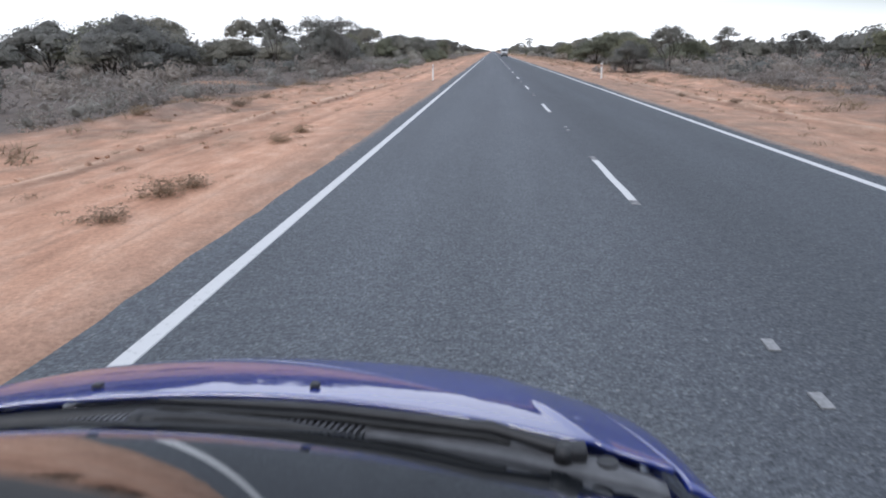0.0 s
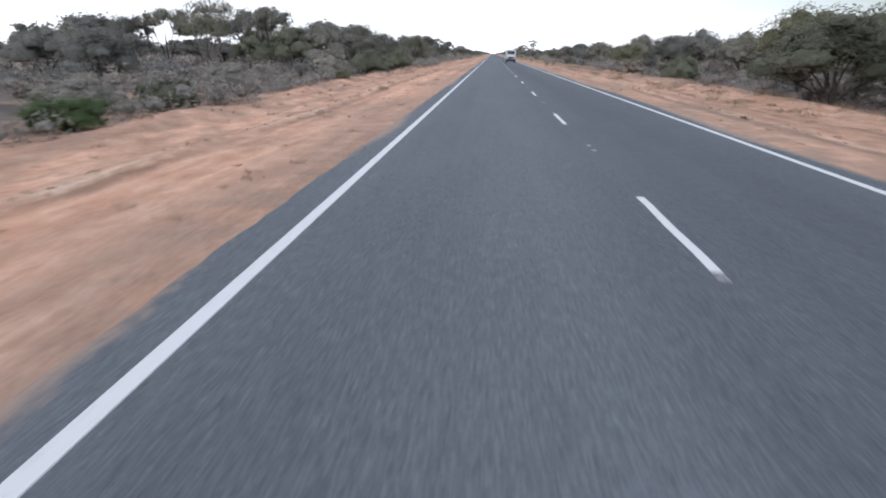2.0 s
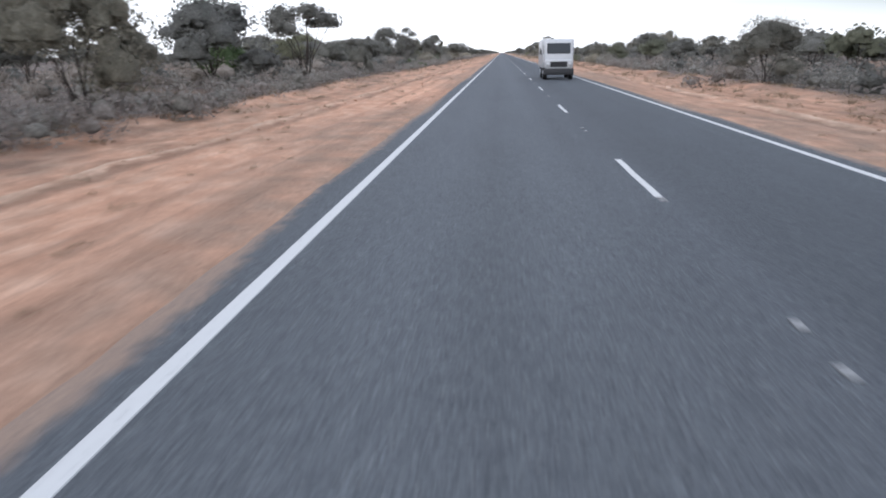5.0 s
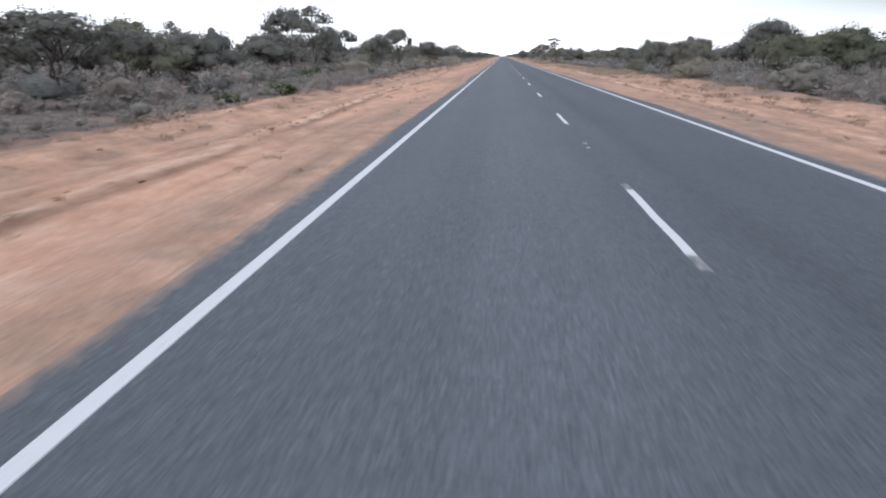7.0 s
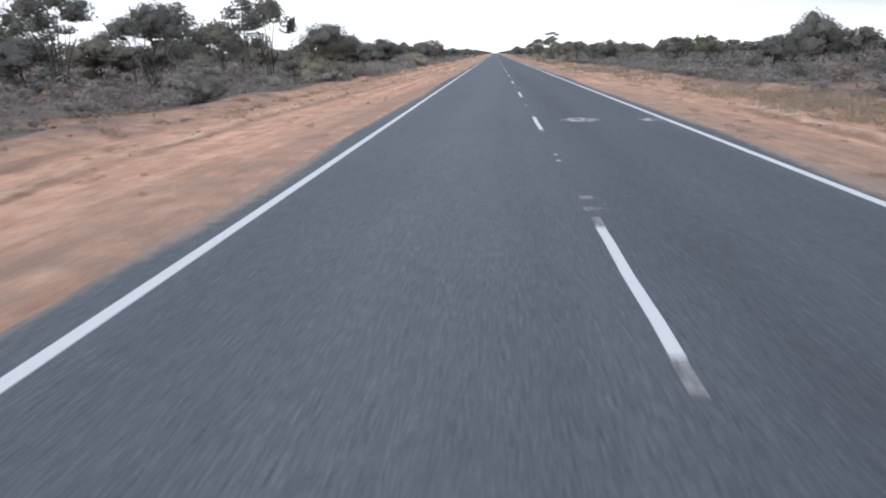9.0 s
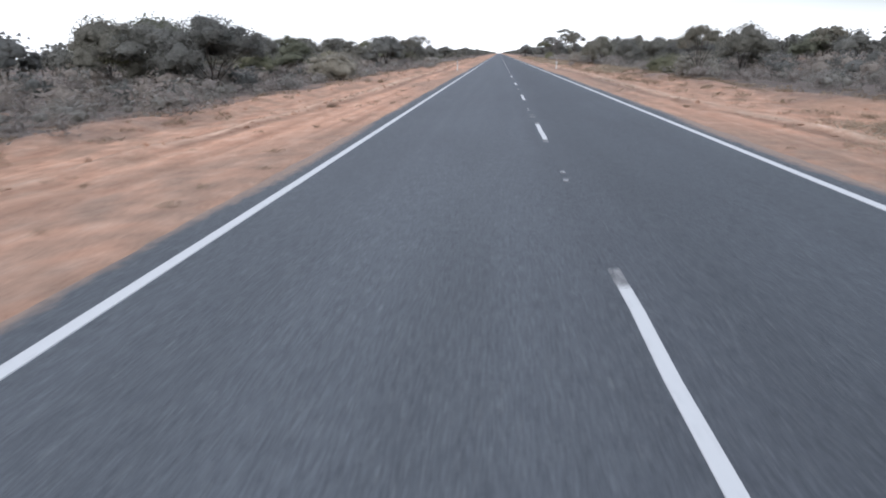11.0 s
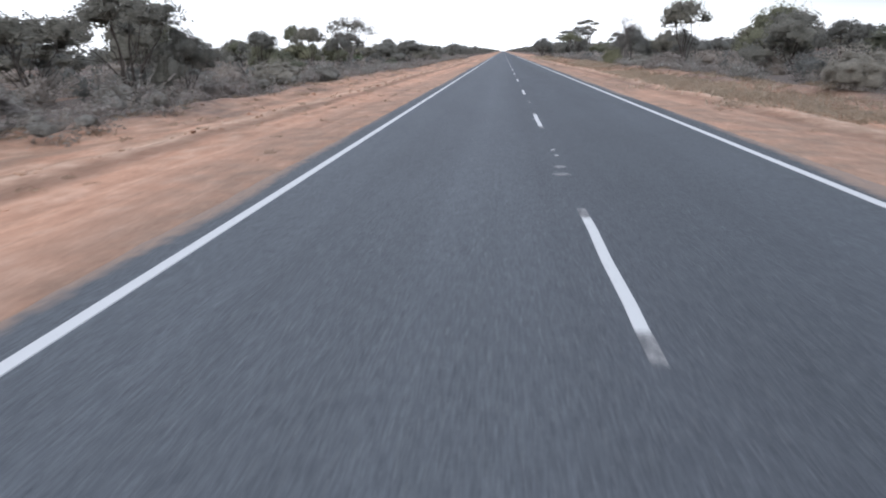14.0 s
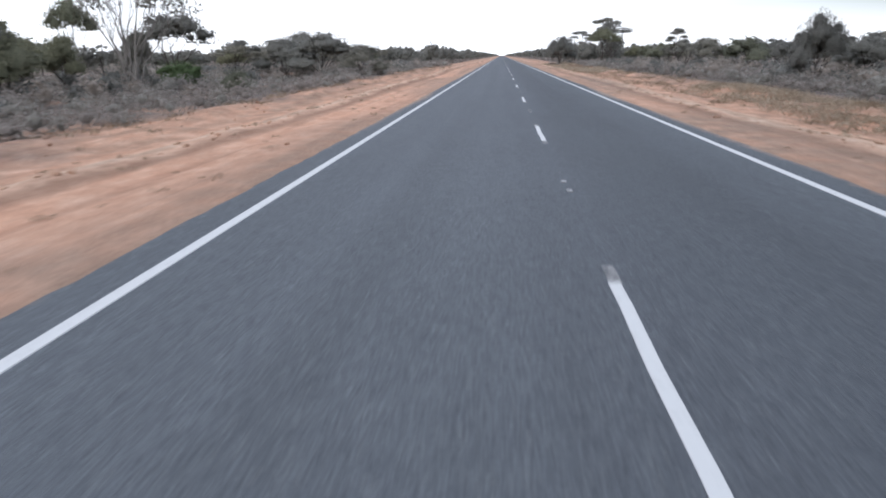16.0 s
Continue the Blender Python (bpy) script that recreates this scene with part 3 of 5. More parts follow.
# all models are about 5 m high at scale 1
model("dome_a", "acacia_tree", DOME, 11, 2, ring_clumps(1, 8, 2.1, 3.6, 1.35, 0.85, 2.0), 3200, 0.19, LEAF_DARK, BARK, group=WOODS, body=0.55)
model("dome_b", "acacia_tree", DOME, 12, 3, ring_clumps(2, 9, 2.4, 3.5, 1.3, 0.85, 1.9), 3200, 0.19, LEAF_DARK, BARK, group=WOODS, body=0.55)
model("dome_c", "acacia_tree", DOME, 13, 1, ring_clumps(3, 7, 1.8, 3.7, 1.4, 0.85, 2.1), 3200, 0.19, LEAF_GREEN, BARK, group=WOODS, body=0.55)
# the same trees more finely leaved, for those nearest the road
model("dome_near_a", "acacia_tree", DOME, 11, 2, ring_clumps(1, 8, 2.1, 3.6, 1.35, 0.85, 2.0), 9400, 0.125, LEAF_DARK, BARK, group=WOODS, body=0.45)
model("dome_near_b", "acacia_tree", DOME, 12, 3, ring_clumps(2, 9, 2.4, 3.5, 1.3, 0.85, 1.9), 9400, 0.125, LEAF_DARK, BARK, group=WOODS, body=0.45)
model("dome_near_c", "acacia_tree", DOME, 13, 1, ring_clumps(3, 7, 1.8, 3.7, 1.4, 0.85, 2.1), 9400, 0.125, LEAF_GREEN, BARK, group=WOODS, body=0.45)
model("umb_a", "mallee_tree", UMB, 21, 3, ring_clumps(4, 7, 2.0, 4.2, 1.05, 0.6, 1.2), 2700, 0.165, LEAF_DARK, BARK, group=WOODS, body=0.28)
model("umb_b", "mallee_tree", UMB, 22, 2, ring_clumps(5, 6, 1.7, 4.3, 1.05, 0.6, 1.2), 2700, 0.165, LEAF_GREEN, BARK, group=WOODS, body=0.28)
model("umb_c", "mallee_tree", UMB, 23, 4, ring_clumps(6, 8, 2.3, 4.1, 1.0, 0.6, 1.3), 2700, 0.165, LEAF_DARK, BARK, group=WOODS, body=0.28)
model("gum_a", "eucalypt_tree", GUM, 31, 1, [(0.1, 0, 4.4, 0.75, 0.75, 0.5), (0.9, 0.2, 3.9, 0.7, 0.7, 0.45), (-0.8, 0.3, 3.7, 0.65, 0.65, 0.45), (0.2, -0.7, 3.3, 0.7, 0.7, 0.5), (1.3, -0.3, 3.0, 0.7, 0.7, 0.5), (-0.6, -0.5, 2.4, 0.9, 0.9, 0.6), (0.7, 0.6, 2.2, 0.9, 0.9, 0.6)], 3400, 0.15, LEAF_DARK, BARK_PALE, twigs=2, group=WOODS)
model("gum_b", "eucalypt_tree", GUM, 32, 2, ring_clumps(33, 11, 2.0, 4.1, 0.72, 0.75, 0.9), 2900, 0.115, LEAF_DARK, BARK_PALE, twigs=3, group=WOODS)
model("bare_a", "bare_tree", "leafless dead tree with fine grey branches", 41, 2, ring_clumps(8, 6, 1.5, 3.8, 1.1, 0.8, 0.8), 0, 0.2, LEAF_DARK, BARK_PALE, twigs=7, group=WOODS)
model("flat_a", "flat_topped_tree", "tall flat-topped acacia with layered dark crown", 51, 1, [(0.1, 0, 4.6, 0.75, 0.7, 0.26), (1.0, 0.3, 4.35, 0.6, 0.6, 0.2), (-0.9, -0.2, 4.2, 0.6, 0.7, 0.22), (0.6, -0.6, 3.75, 0.6, 0.5, 0.2), (-0.4, 0.7, 3.6, 0.55, 0.6, 0.22), (-1.2, 0.4, 3.3, 0.5, 0.5, 0.18), (1.3, -0.4, 3.2, 0.45, 0.5, 0.18), (0.2, 0.2, 2.8, 0.5, 0.5, 0.2)], 2200, 0.16, LEAF_DARK, BARK, group=WOODS, body=0.4)
# plainer ones for the woodland behind
model("back_dome", "acacia_tree", DOME, 71, 1, ring_clumps(15, 5, 1.9, 3.3, 1.6, 0.9, 1.6), 420, 0.4, LEAF_DARK, BARK, limbs=0, group=WOODS, body=0.6)
model("back_olive", "acacia_tree", DOME, 72, 2, ring_clumps(16, 6, 2.2, 3.4, 1.5, 0.85, 1.7), 420, 0.4, LEAF_GREEN, BARK, limbs=0, group=WOODS, body=0.6)
model("back_umb", "mallee_tree", UMB, 73, 2, ring_clumps(17, 5, 1.9, 4.2, 1.1, 0.55, 0.9), 400, 0.36, LEAF_DARK, BARK, limbs=0, group=WOODS, body=0.45)
SHRUBS = "roadside shrubs"
model("shrub_green", "green_shrub", "bushy olive-green shrub growing to the ground", 61, 3, ring_clumps(9, 6, 1.7, 2.4, 1.7, 1.25, 0.9), 4400, 0.15, LEAF_GREEN, BARK, group=SHRUBS, body=0.55)
model("shrub_grey", "grey_shrub", "rounded silver-grey saltbush shrub growing to the ground", 62, 3, ring_clumps(10, 6, 1.9, 2.3, 1.8, 1.2, 0.8), 4400, 0.145, LEAF_GREY, BARK, group=SHRUBS, body=0.5)
model("shrub_brown", "twiggy_shrub", "twiggy grey-brown shrub, half bare", 63, 4, ring_clumps(14, 6, 1.8, 2.2, 1.7, 1.2, 0.8), 3600, 0.14, LEAF_SCRUB, BARK, twigs=3, group=SHRUBS, body=0.3)
model("shrub_lush", "fresh_green_shrub", "fresh green bushy shrub growing to the ground", 65, 3, ring_clumps(19, 6, 1.8, 2.3, 1.7, 1.2, 0.8), 4200, 0.145, LEAF_LUSH, BARK, group=SHRUBS, body=0.5)
model("tussock", "dry_tussock_shrub", "low dry brown tussock on the sand", 64, 4, ring_clumps(18, 6, 1.9, 2.0, 1.7, 1.2, 0.5), 900, 0.3, LEAF_DRY, BARK, group="dry tussocks")
USED = set()
FEET = []
SPIN = random.Random(5)


def plant(key, x, y, height, width=1.0):
    """Sets a tree of that height; width stretches the crown."""
    kind = key.split("_")[0]
    if kind == "dome" and abs(x) < 17.5:
        key = key.replace("dome_", "dome_near_")
    up = 1.05 * height / TALL[key]
    wide = SPREAD[kind] * height * width / WIDE[key] if kind in SPREAD else up * width * 1.1
    q = Euler((SPIN.uniform(-0.04, 0.04), SPIN.uniform(-0.04, 0.04), SPIN.uniform(0, 6.28))).to_quaternion()
    sunk = 0.03
    if kind == "shrub":
        # shrubs are leafy down to the sand, their stems buried in it
        up, sunk = up * 1.2, 0.2 * height
    place = (x, y, float(ground_z(x, y)) - sunk)
    if kind in ("dome", "umb", "gum", "bare") and abs(x) < 32:
        FEET.append((x, y))
    if key in USED:
        k = MODELS[key].scale
        return copy_thing(MODELS[key], Matrix.LocRotScale(place, q, (wide / k.x, wide / k.y, up / k.z)))
    USED.add(key)
    MODELS[key].matrix_basis = Matrix.LocRotScale(place, q, (wide, wide, up))
    return MODELS[key]


# left of the road, from the start onwards
plant("dome_b", -27.0, 48.0, 4.2, 1.58)
plant("gum_b", -16.0, 66.0, 4.9, 1.2)
plant("shrub_brown", -15.3, 55.5, 1.7, 1.4)
plant("gum_b", -18.4, 65.0, 4.9, 1.0)
plant("dome_a", -27.5, 55.0, 3.4, 1.60)
plant("dome_a", -22.8, 56.2, 2.8, 1.50)
plant("dome_a", -17.2, 64.8, 3.9, 0.95)
plant("umb_c", -24.0, 71.0, 4.9, 0.7)
plant("dome_b", -45.0, 66.0, 4.6, 1.60)
plant("dome_c", -39.4, 67.6, 4.9, 1.60)
plant("dome_b", -18.1, 72.2, 3.4, 1.50)
plant("shrub_grey", -14.5, 83.0, 1.1, 1.6)
plant("dome_a", -33.0, 80.0, 3.3, 1.58)
plant("dome_b", -18.8, 80.1, 3.4, 1.00)
plant("umb_a", -44.6, 86.6, 5.8, 1.20)
plant("umb_c", -43.5, 87.6, 5.3, 1.02)
plant("umb_a", -33.0, 88.6, 5.8, 0.75)
plant("shrub_grey", -13.8, 94.0, 1.2, 1.4)
plant("dome_a", -21.0, 95.5, 2.8, 1.00)
plant("gum_b", -20.8, 109.0, 5.1, 1.00)
plant("umb_b", -26.9, 123.3, 4.9, 0.75)
plant("umb_c", -31.6, 125.6, 5.1, 0.90)
plant("umb_a", -35.0, 126.0, 4.6, 0.72)
plant("dome_a", -15.6, 135.0, 4.2, 1.30)
plant("dome_c", -21.4, 131.0, 4.2, 1.00)
plant("dome_a", -42.2, 131.9, 4.9, 1.50)
plant("umb_b", -16.5, 135.8, 4.4, 0.75)
plant("umb_c", -25.4, 136.9, 6.1, 0.75)
plant("umb_a", -29.3, 142.6, 6.1, 0.90)
plant("dome_a", -24.0, 143.0, 3.5, 1.32)
plant("umb_c", -33.9, 144.0, 5.1, 1.56)
plant("dome_a", -15.5, 150.0, 4.0, 0.90)
plant("umb_a", -18.5, 147.0, 3.2, 1.32)
plant("umb_a", -22.0, 148.0, 4.8, 1.20)
plant("dome_b", -15.5, 161.0, 3.3, 1.30)
plant("dome_b", -34.2, 160.0, 5.2, 0.75)
plant("dome_b", -24.0, 164.0, 3.8, 0.61)
plant("gum_b", -22.1, 167.3, 5.3, 0.96)
plant("umb_b", -13.5, 167.4, 4.0, 0.75)
plant("umb_c", -33.6, 171.2, 5.0, 1.00)
plant("dome_c", -23.0, 175.0, 4.0, 1.11)
plant("dome_b", -14.1, 175.0, 4.3, 0.83)
plant("dome_b", -19.1, 177.0, 3.9, 1.02)
plant("gum_a", -35.9, 177.1, 5.8, 0.75)
plant("dome_a", -18.2, 194.5, 4.7, 1.10)
plant("umb_b", -32.0, 198.0, 5.3, 0.92)
plant("umb_c", -15.6, 204.0, 5.0, 1.08)
plant("dome_b", -14.9, 219.7, 2.4, 0.85)
plant("dome_a", -20.1, 229.6, 2.8, 1.25)
plant("umb_a", -20.9, 246.3, 3.4, 1.60)
plant("umb_a", -19.1, 249.8, 3.0, 1.00)
plant("dome_a", -30.2, 279.5, 4.1, 1.15)
plant("dome_b", -28.5, 283.0, 4.3, 0.90)
plant("dome_c", -30.6, 274.0, 3.9, 1.20)
plant("shrub_grey", -22.0, 275.0, 1.7, 1.3)
plant("dome_b", -36.6, 264.0, 3.9, 0.85)
plant("umb_c", -32.3, 264.5, 3.7, 1.53)
plant("dome_a", -40.7, 267.0, 4.5, 1.44)
plant("gum_a", -18.9, 281.0, 5.8, 0.90)
plant("dome_c", -39.0, 286.0, 5.3, 1.22)
plant("dome_a", -25.2, 286.7, 4.1, 1.25)
plant("umb_a", -23.9, 290.1, 6.4, 0.75)
plant("dome_b", -22.3, 302.0, 5.0, 0.72)
plant("bare_a", -23.9, 298.0, 4.3, 0.82)
plant("dome_b", -29.5, 304.0, 4.9, 0.87)
plant("gum_a", -43.1, 304.0, 6.0, 0.75)
plant("dome_a", -43.9, 309.0, 4.9, 1.20)
plant("umb_a", -18.9, 316.0, 4.7, 0.68)
plant("umb_c", -23.7, 315.4, 5.3, 0.75)
plant("gum_a", -19.8, 321.5, 4.9, 0.75)
plant("gum_a", -19.3, 331.0, 5.7, 0.77)
plant("gum_a", -36.0, 333.9, 5.2, 1.06)
plant("dome_a", -14.1, 334.0, 4.0, 1.32)
plant("umb_c", -19.0, 335.4, 6.1, 0.60)
plant("dome_c", -43.7, 336.9, 5.1, 1.20)
plant("dome_a", -24.0, 337.0, 4.5, 0.97)
plant("umb_a", -33.8, 344.1, 5.5, 1.20)
plant("dome_b", -16.8, 380.0, 3.8, 1.32)
plant("dome_a", -23.5, 381.0, 3.8, 1.00)
plant("dome_a", -20.9, 381.4, 3.6, 1.25)
plant("dome_c", -23.7, 388.3, 4.2, 1.25)
plant("shrub_grey", -18.6, 417.0, 2.0, 1.7)
plant("dome_c", -24.4, 407.7, 2.7, 1.25)
plant("dome_a", -29.9, 412.1, 2.8, 1.25)
plant("dome_c", -21.8, 413.1, 3.0, 1.25)
plant("umb_a", -29.6, 418.2, 3.3, 1.00)
plant("dome_a", -26.1, 418.4, 3.7, 0.75)
plant("shrub_green", -21.0, 431.0, 1.5, 1.2)
plant("umb_c", -19.7, 422.8, 3.5, 1.27)
plant("umb_b", -28.3, 432.5, 4.4, 0.75)
plant("dome_c", -38.4, 434.0, 3.6, 1.12)
plant("dome_a", -18.8, 452.0, 4.5, 1.25)
plant("umb_a", -24.0, 454.0, 3.3, 1.44)
plant("dome_a", -33.1, 455.9, 3.6, 1.25)
plant("umb_c", -16.4, 464.0, 4.1, 1.10)
plant("dome_b", -14.4, 465.0, 2.9, 0.75)
plant("dome_b", -43.7, 466.0, 5.5, 1.20)
plant("umb_a", -22.2, 466.0, 3.8, 1.30)
plant("dome_b", -34.7, 467.0, 4.7, 0.6)
plant("dome_a", -21.3, 474.4, 4.6, 0.75)
plant("dome_a", -33.0, 477.0, 4.9, 0.94)
plant("umb_c", -18.8, 486.9, 3.4, 0.75)
plant("umb_b", -29.0, 490.0, 4.6, 0.90)
plant("dome_c", -21.3, 494.9, 3.6, 0.75)
plant("dome_c", -20.2, 496.5, 2.4, 1.25)
plant("umb_b", -27.8, 506.6, 3.3, 0.75)
plant("umb_a", -26.0, 509.0, 2.8, 1.02)
plant("umb_b", -38.5, 510.0, 3.3, 1.47)
plant("umb_c", -48.9, 511.0, 6.1, 0.87)
plant("gum_a", -38.3, 518.8, 3.9, 1.60)
plant("dome_c", -23.1, 527.1, 3.6, 0.80)
plant("gum_b", -23.5, 539.3, 6.8, 1.30)
plant("dome_a", -24.2, 541.5, 3.5, 0.50)
plant("umb_a", -24.5, 521.5, 4.9, 0.78)
plant("umb_c", -21.4, 522.8, 3.8, 0.75)
plant("dome_c", -31.1, 539.4, 3.1, 1.00)
plant("dome_b", -42.0, 542.2, 4.3, 0.90)
plant("dome_c", -30.4, 543.0, 3.3, 0.72)
plant("umb_a", -27.4, 553.0, 5.3, 1.00)
plant("umb_b", -36.4, 554.0, 6.5, 0.55)
plant("dome_a", -48.8, 558.5, 4.6, 1.00)
plant("dome_a", -18.1, 564.1, 3.8, 1.50)
plant("dome_a", -22.6, 567.0, 3.6, 1.25)
plant("dome_a", -16.1, 573.6, 3.1, 1.53)
plant("dome_a", -24.4, 580.0, 4.3, 0.85)
plant("shrub_lush", -25.0, 549.0, 1.8, 1.2)
plant("shrub_green", -17.5, 541.0, 1.3, 1.1)
# right of the road
plant("umb_a", 12.2, 56.6, 3.4, 0.85)
plant("dome_b", 9.5, 58.0, 2.4, 1.13)
plant("dome_c", 16.8, 69.0, 2.6, 1.44)
plant("dome_c", 13.0, 75.5, 2.9, 1.44)
plant("umb_b", 13.2, 85.0, 3.6, 1.58)
plant("dome_c", 11.5, 91.0, 3.3, 1.32)
plant("dome_c", 15.6, 94.0, 3.8, 1.20)
plant("dome_c", 14.5, 101.0, 4.0, 1.10)
plant("dome_b", 18.2, 120.0, 3.1, 1.32)
plant("dome_c", 23.4, 122.0, 3.2, 1.47)
plant("dome_b", 20.9, 129.0, 3.4, 1.48)
plant("dome_a", 15.9, 136.0, 3.4, 1.12)
plant("dome_c", 12.7, 138.2, 2.8, 1.25)
plant("gum_a", 43.2, 139.8, 5.5, 1.25)
plant("dome_b", 22.8, 149.2, 4.5, 1.20)
plant("dome_a", 17.5, 156.1, 4.0, 1.00)
plant("dome_a", 15.5, 159.0, 2.9, 1.21)
plant("umb_c", 23.9, 163.7, 4.1, 0.92)
plant("dome_c", 19.2, 164.0, 4.4, 0.69)
plant("umb_c", 25.5, 165.8, 4.1, 0.90)
plant("umb_b", 22.4, 179.0, 3.4, 0.98)
plant("dome_b", 16.9, 182.7, 3.6, 1.25)
plant("dome_a", 15.9, 184.0, 3.5, 1.22)
plant("dome_c", 23.0, 188.0, 2.8, 1.25)
plant("dome_a", 11.5, 192.5, 3.1, 1.06)
plant("dome_a", 21.7, 251.0, 3.2, 1.20)
plant("dome_c", 14.5, 259.0, 2.7, 0.92)
plant("dome_c", 22.4, 269.0, 3.3, 1.25)
plant("dome_a", 16.4, 291.0, 3.0, 1.2)
plant("dome_a", 16.0, 299.5, 3.1, 0.9)
plant("umb_a", 26.7, 296.5, 4.9, 1.06)
plant("dome_c", 33.8, 298.6, 4.1, 1.10)
plant("umb_b", 17.5, 300.9, 3.0, 1.20)
plant("dome_c", 17.0, 305.5, 3.2, 0.94)
plant("dome_a", 22.7, 307.0, 3.3, 0.95)
plant("dome_b", 28.9, 310.3, 3.9, 0.75)
plant("dome_b", 35.3, 320.3, 5.8, 1.00)
plant("dome_b", 26.0, 326.0, 3.6, 0.60)
plant("dome_a", 17.6, 329.1, 2.5, 0.90)
plant("dome_b", 24.2, 337.5, 3.6, 1.06)
plant("dome_b", 38.0, 371.0, 5.1, 1.10)
plant("umb_c", 11.1, 385.6, 3.0, 0.75)
plant("dome_b", 17.0, 396.0, 3.4, 1.10)
plant("dome_b", 17.2, 411.0, 2.9, 1.5)
plant("dome_a", 14.1, 426.5, 3.0, 1.10)
plant("dome_a", 17.2, 428.0, 2.8, 1.20)
plant("dome_b", 13.6, 444.0, 3.6, 0.9)
plant("dome_a", 19.4, 429.0, 3.0, 1.60)
plant("dome_a", 10.7, 435.1, 2.5, 0.75)
plant("dome_b", 18.0, 442.0, 3.6, 1.20)
plant("dome_b", 29.0, 446.4, 3.6, 1.25)
plant("dome_a", 24.3, 456.9, 3.7, 0.78)
plant("dome_c", 40.6, 462.2, 3.9, 0.69)
plant("umb_c", 14.8, 470.0, 2.7, 0.79)
plant("dome_c", 20.6, 475.0, 2.8, 1.44)
plant("dome_a", 17.5, 483.0, 3.7, 1.12)
plant("dome_c", 20.8, 494.6, 4.4, 1.00)
plant("umb_a", 16.2, 504.8, 5.7, 0.74)
plant("dome_b", 25.6, 505.9, 4.4, 1.00)
plant("umb_a", 23.5, 508.0, 3.2, 0.85)
plant("gum_a", 17.2, 509.7, 3.3, 1.20)
plant("dome_b", 36.2, 513.7, 3.6, 1.00)
plant("bare_a", 13.0, 518.0, 5.8, 1.15)
plant("dome_a", 14.0, 519.3, 4.0, 0.92)
plant("dome_b", 17.8, 520.0, 3.4, 0.94)
plant("dome_b", 15.8, 536.7, 3.6, 0.66)
plant("dome_b", 22.1, 544.1, 2.6, 1.25)
plant("dome_a", 32.5, 577.0, 3.7, 1.20)
plant("umb_b", 16.2, 619.6, 5.6, 0.90)
plant("dome_b", 9.5, 625.2, 4.6, 1.08)
plant("dome_a", 35.5, 627.5, 3.9, 1.53)
plant("gum_a", 21.2, 641.4, 7.5, 1.50)
plant("flat_a", 38.0, 766.0, 13.6, 1.1)
plant("flat_a", 29.0, 770.0, 9.6, 1.5)
plant("flat_a", 26.0, 610.0, 5.4, 0.9)
# shrubs near the sand
plant("shrub_green", -12.0, 84.0, 1.0, 1.3)
plant("shrub_lush", -11.9, 78.3, 0.8, 1.7)
plant("shrub_grey", -15.0, 118.0, 1.9, 1.1)
plant("shrub_green", -12.6, 124.4, 2.1, 1.25)
plant("shrub_green", -11.8, 136.0, 2.0, 1.1)
plant("shrub_brown", -14.8, 150.0, 1.6, 1.4)
plant("shrub_green", -13.6, 111.0, 0.6, 1.3)
plant("shrub_lush", -12.7, 252.0, 0.65, 1.7)
plant("shrub_lush", -13.6, 247.5, 0.4, 2.0)
plant("shrub_lush", -18.3, 281.5, 0.75, 2.2)
plant("shrub_lush", -19.6, 279.5, 0.7, 2.2)
plant("shrub_lush", -17.4, 283.4, 0.5, 2.0)
plant("shrub_green", -24.0, 437.0, 1.3, 1.2)
plant("shrub_lush", -22.5, 206.0, 2.9, 0.8)
plant("shrub_grey", -15.5, 282.0, 2.0, 1.2)
plant("shrub_green", -14.0, 285.0, 1.6, 0.9)
plant("shrub_grey", -14.0, 310.0, 1.7, 1.1)
plant("shrub_grey", -14.6, 333.0, 2.3, 1.3)
plant("shrub_grey", -13.9, 397.0, 2.0, 1.4)
plant("shrub_grey", -15.2, 404.0, 1.9, 1.2)
plant("shrub_grey", -16.5, 409.0, 1.8, 1.2)
plant("shrub_grey", -15.5, 481.0, 1.5, 1.5)
plant("shrub_grey", -14.0, 487.0, 1.2, 1.5)
plant("shrub_brown", -15.5, 454.0, 1.3, 1.6)
plant("shrub_grey", 12.3, 252.0, 1.6, 1.2)
plant("shrub_grey", 13.6, 276.0, 1.5, 1.3)
plant("shrub_green", 12.8, 296.0, 1.3, 1.1)
plant("shrub_grey", 11.8, 388.0, 1.6, 1.3)
plant("shrub_green", 12.4, 399.0, 1.4, 1.6)
plant("shrub_grey", 11.5, 440.0, 1.6, 1.2)
plant("shrub_brown", 12.0, 452.0, 1.5, 1.4)
plant("shrub_grey", 11.6, 462.0, 1.4, 1.2)
plant("shrub_green", 11.4, 516.0, 1.8, 0.9)
plant("shrub_brown", 12.6, 496.0, 1.4, 1.4)
plant("shrub_grey", 12.4, 505.0, 1.2, 1.5)
plant("shrub_brown", 10.6, 60.0, 1.1, 1.4)
plant("shrub_brown", 10.8, 127.0, 1.2, 1.4)
plant("shrub_green", 12.4, 116.0, 1.7, 1.2)

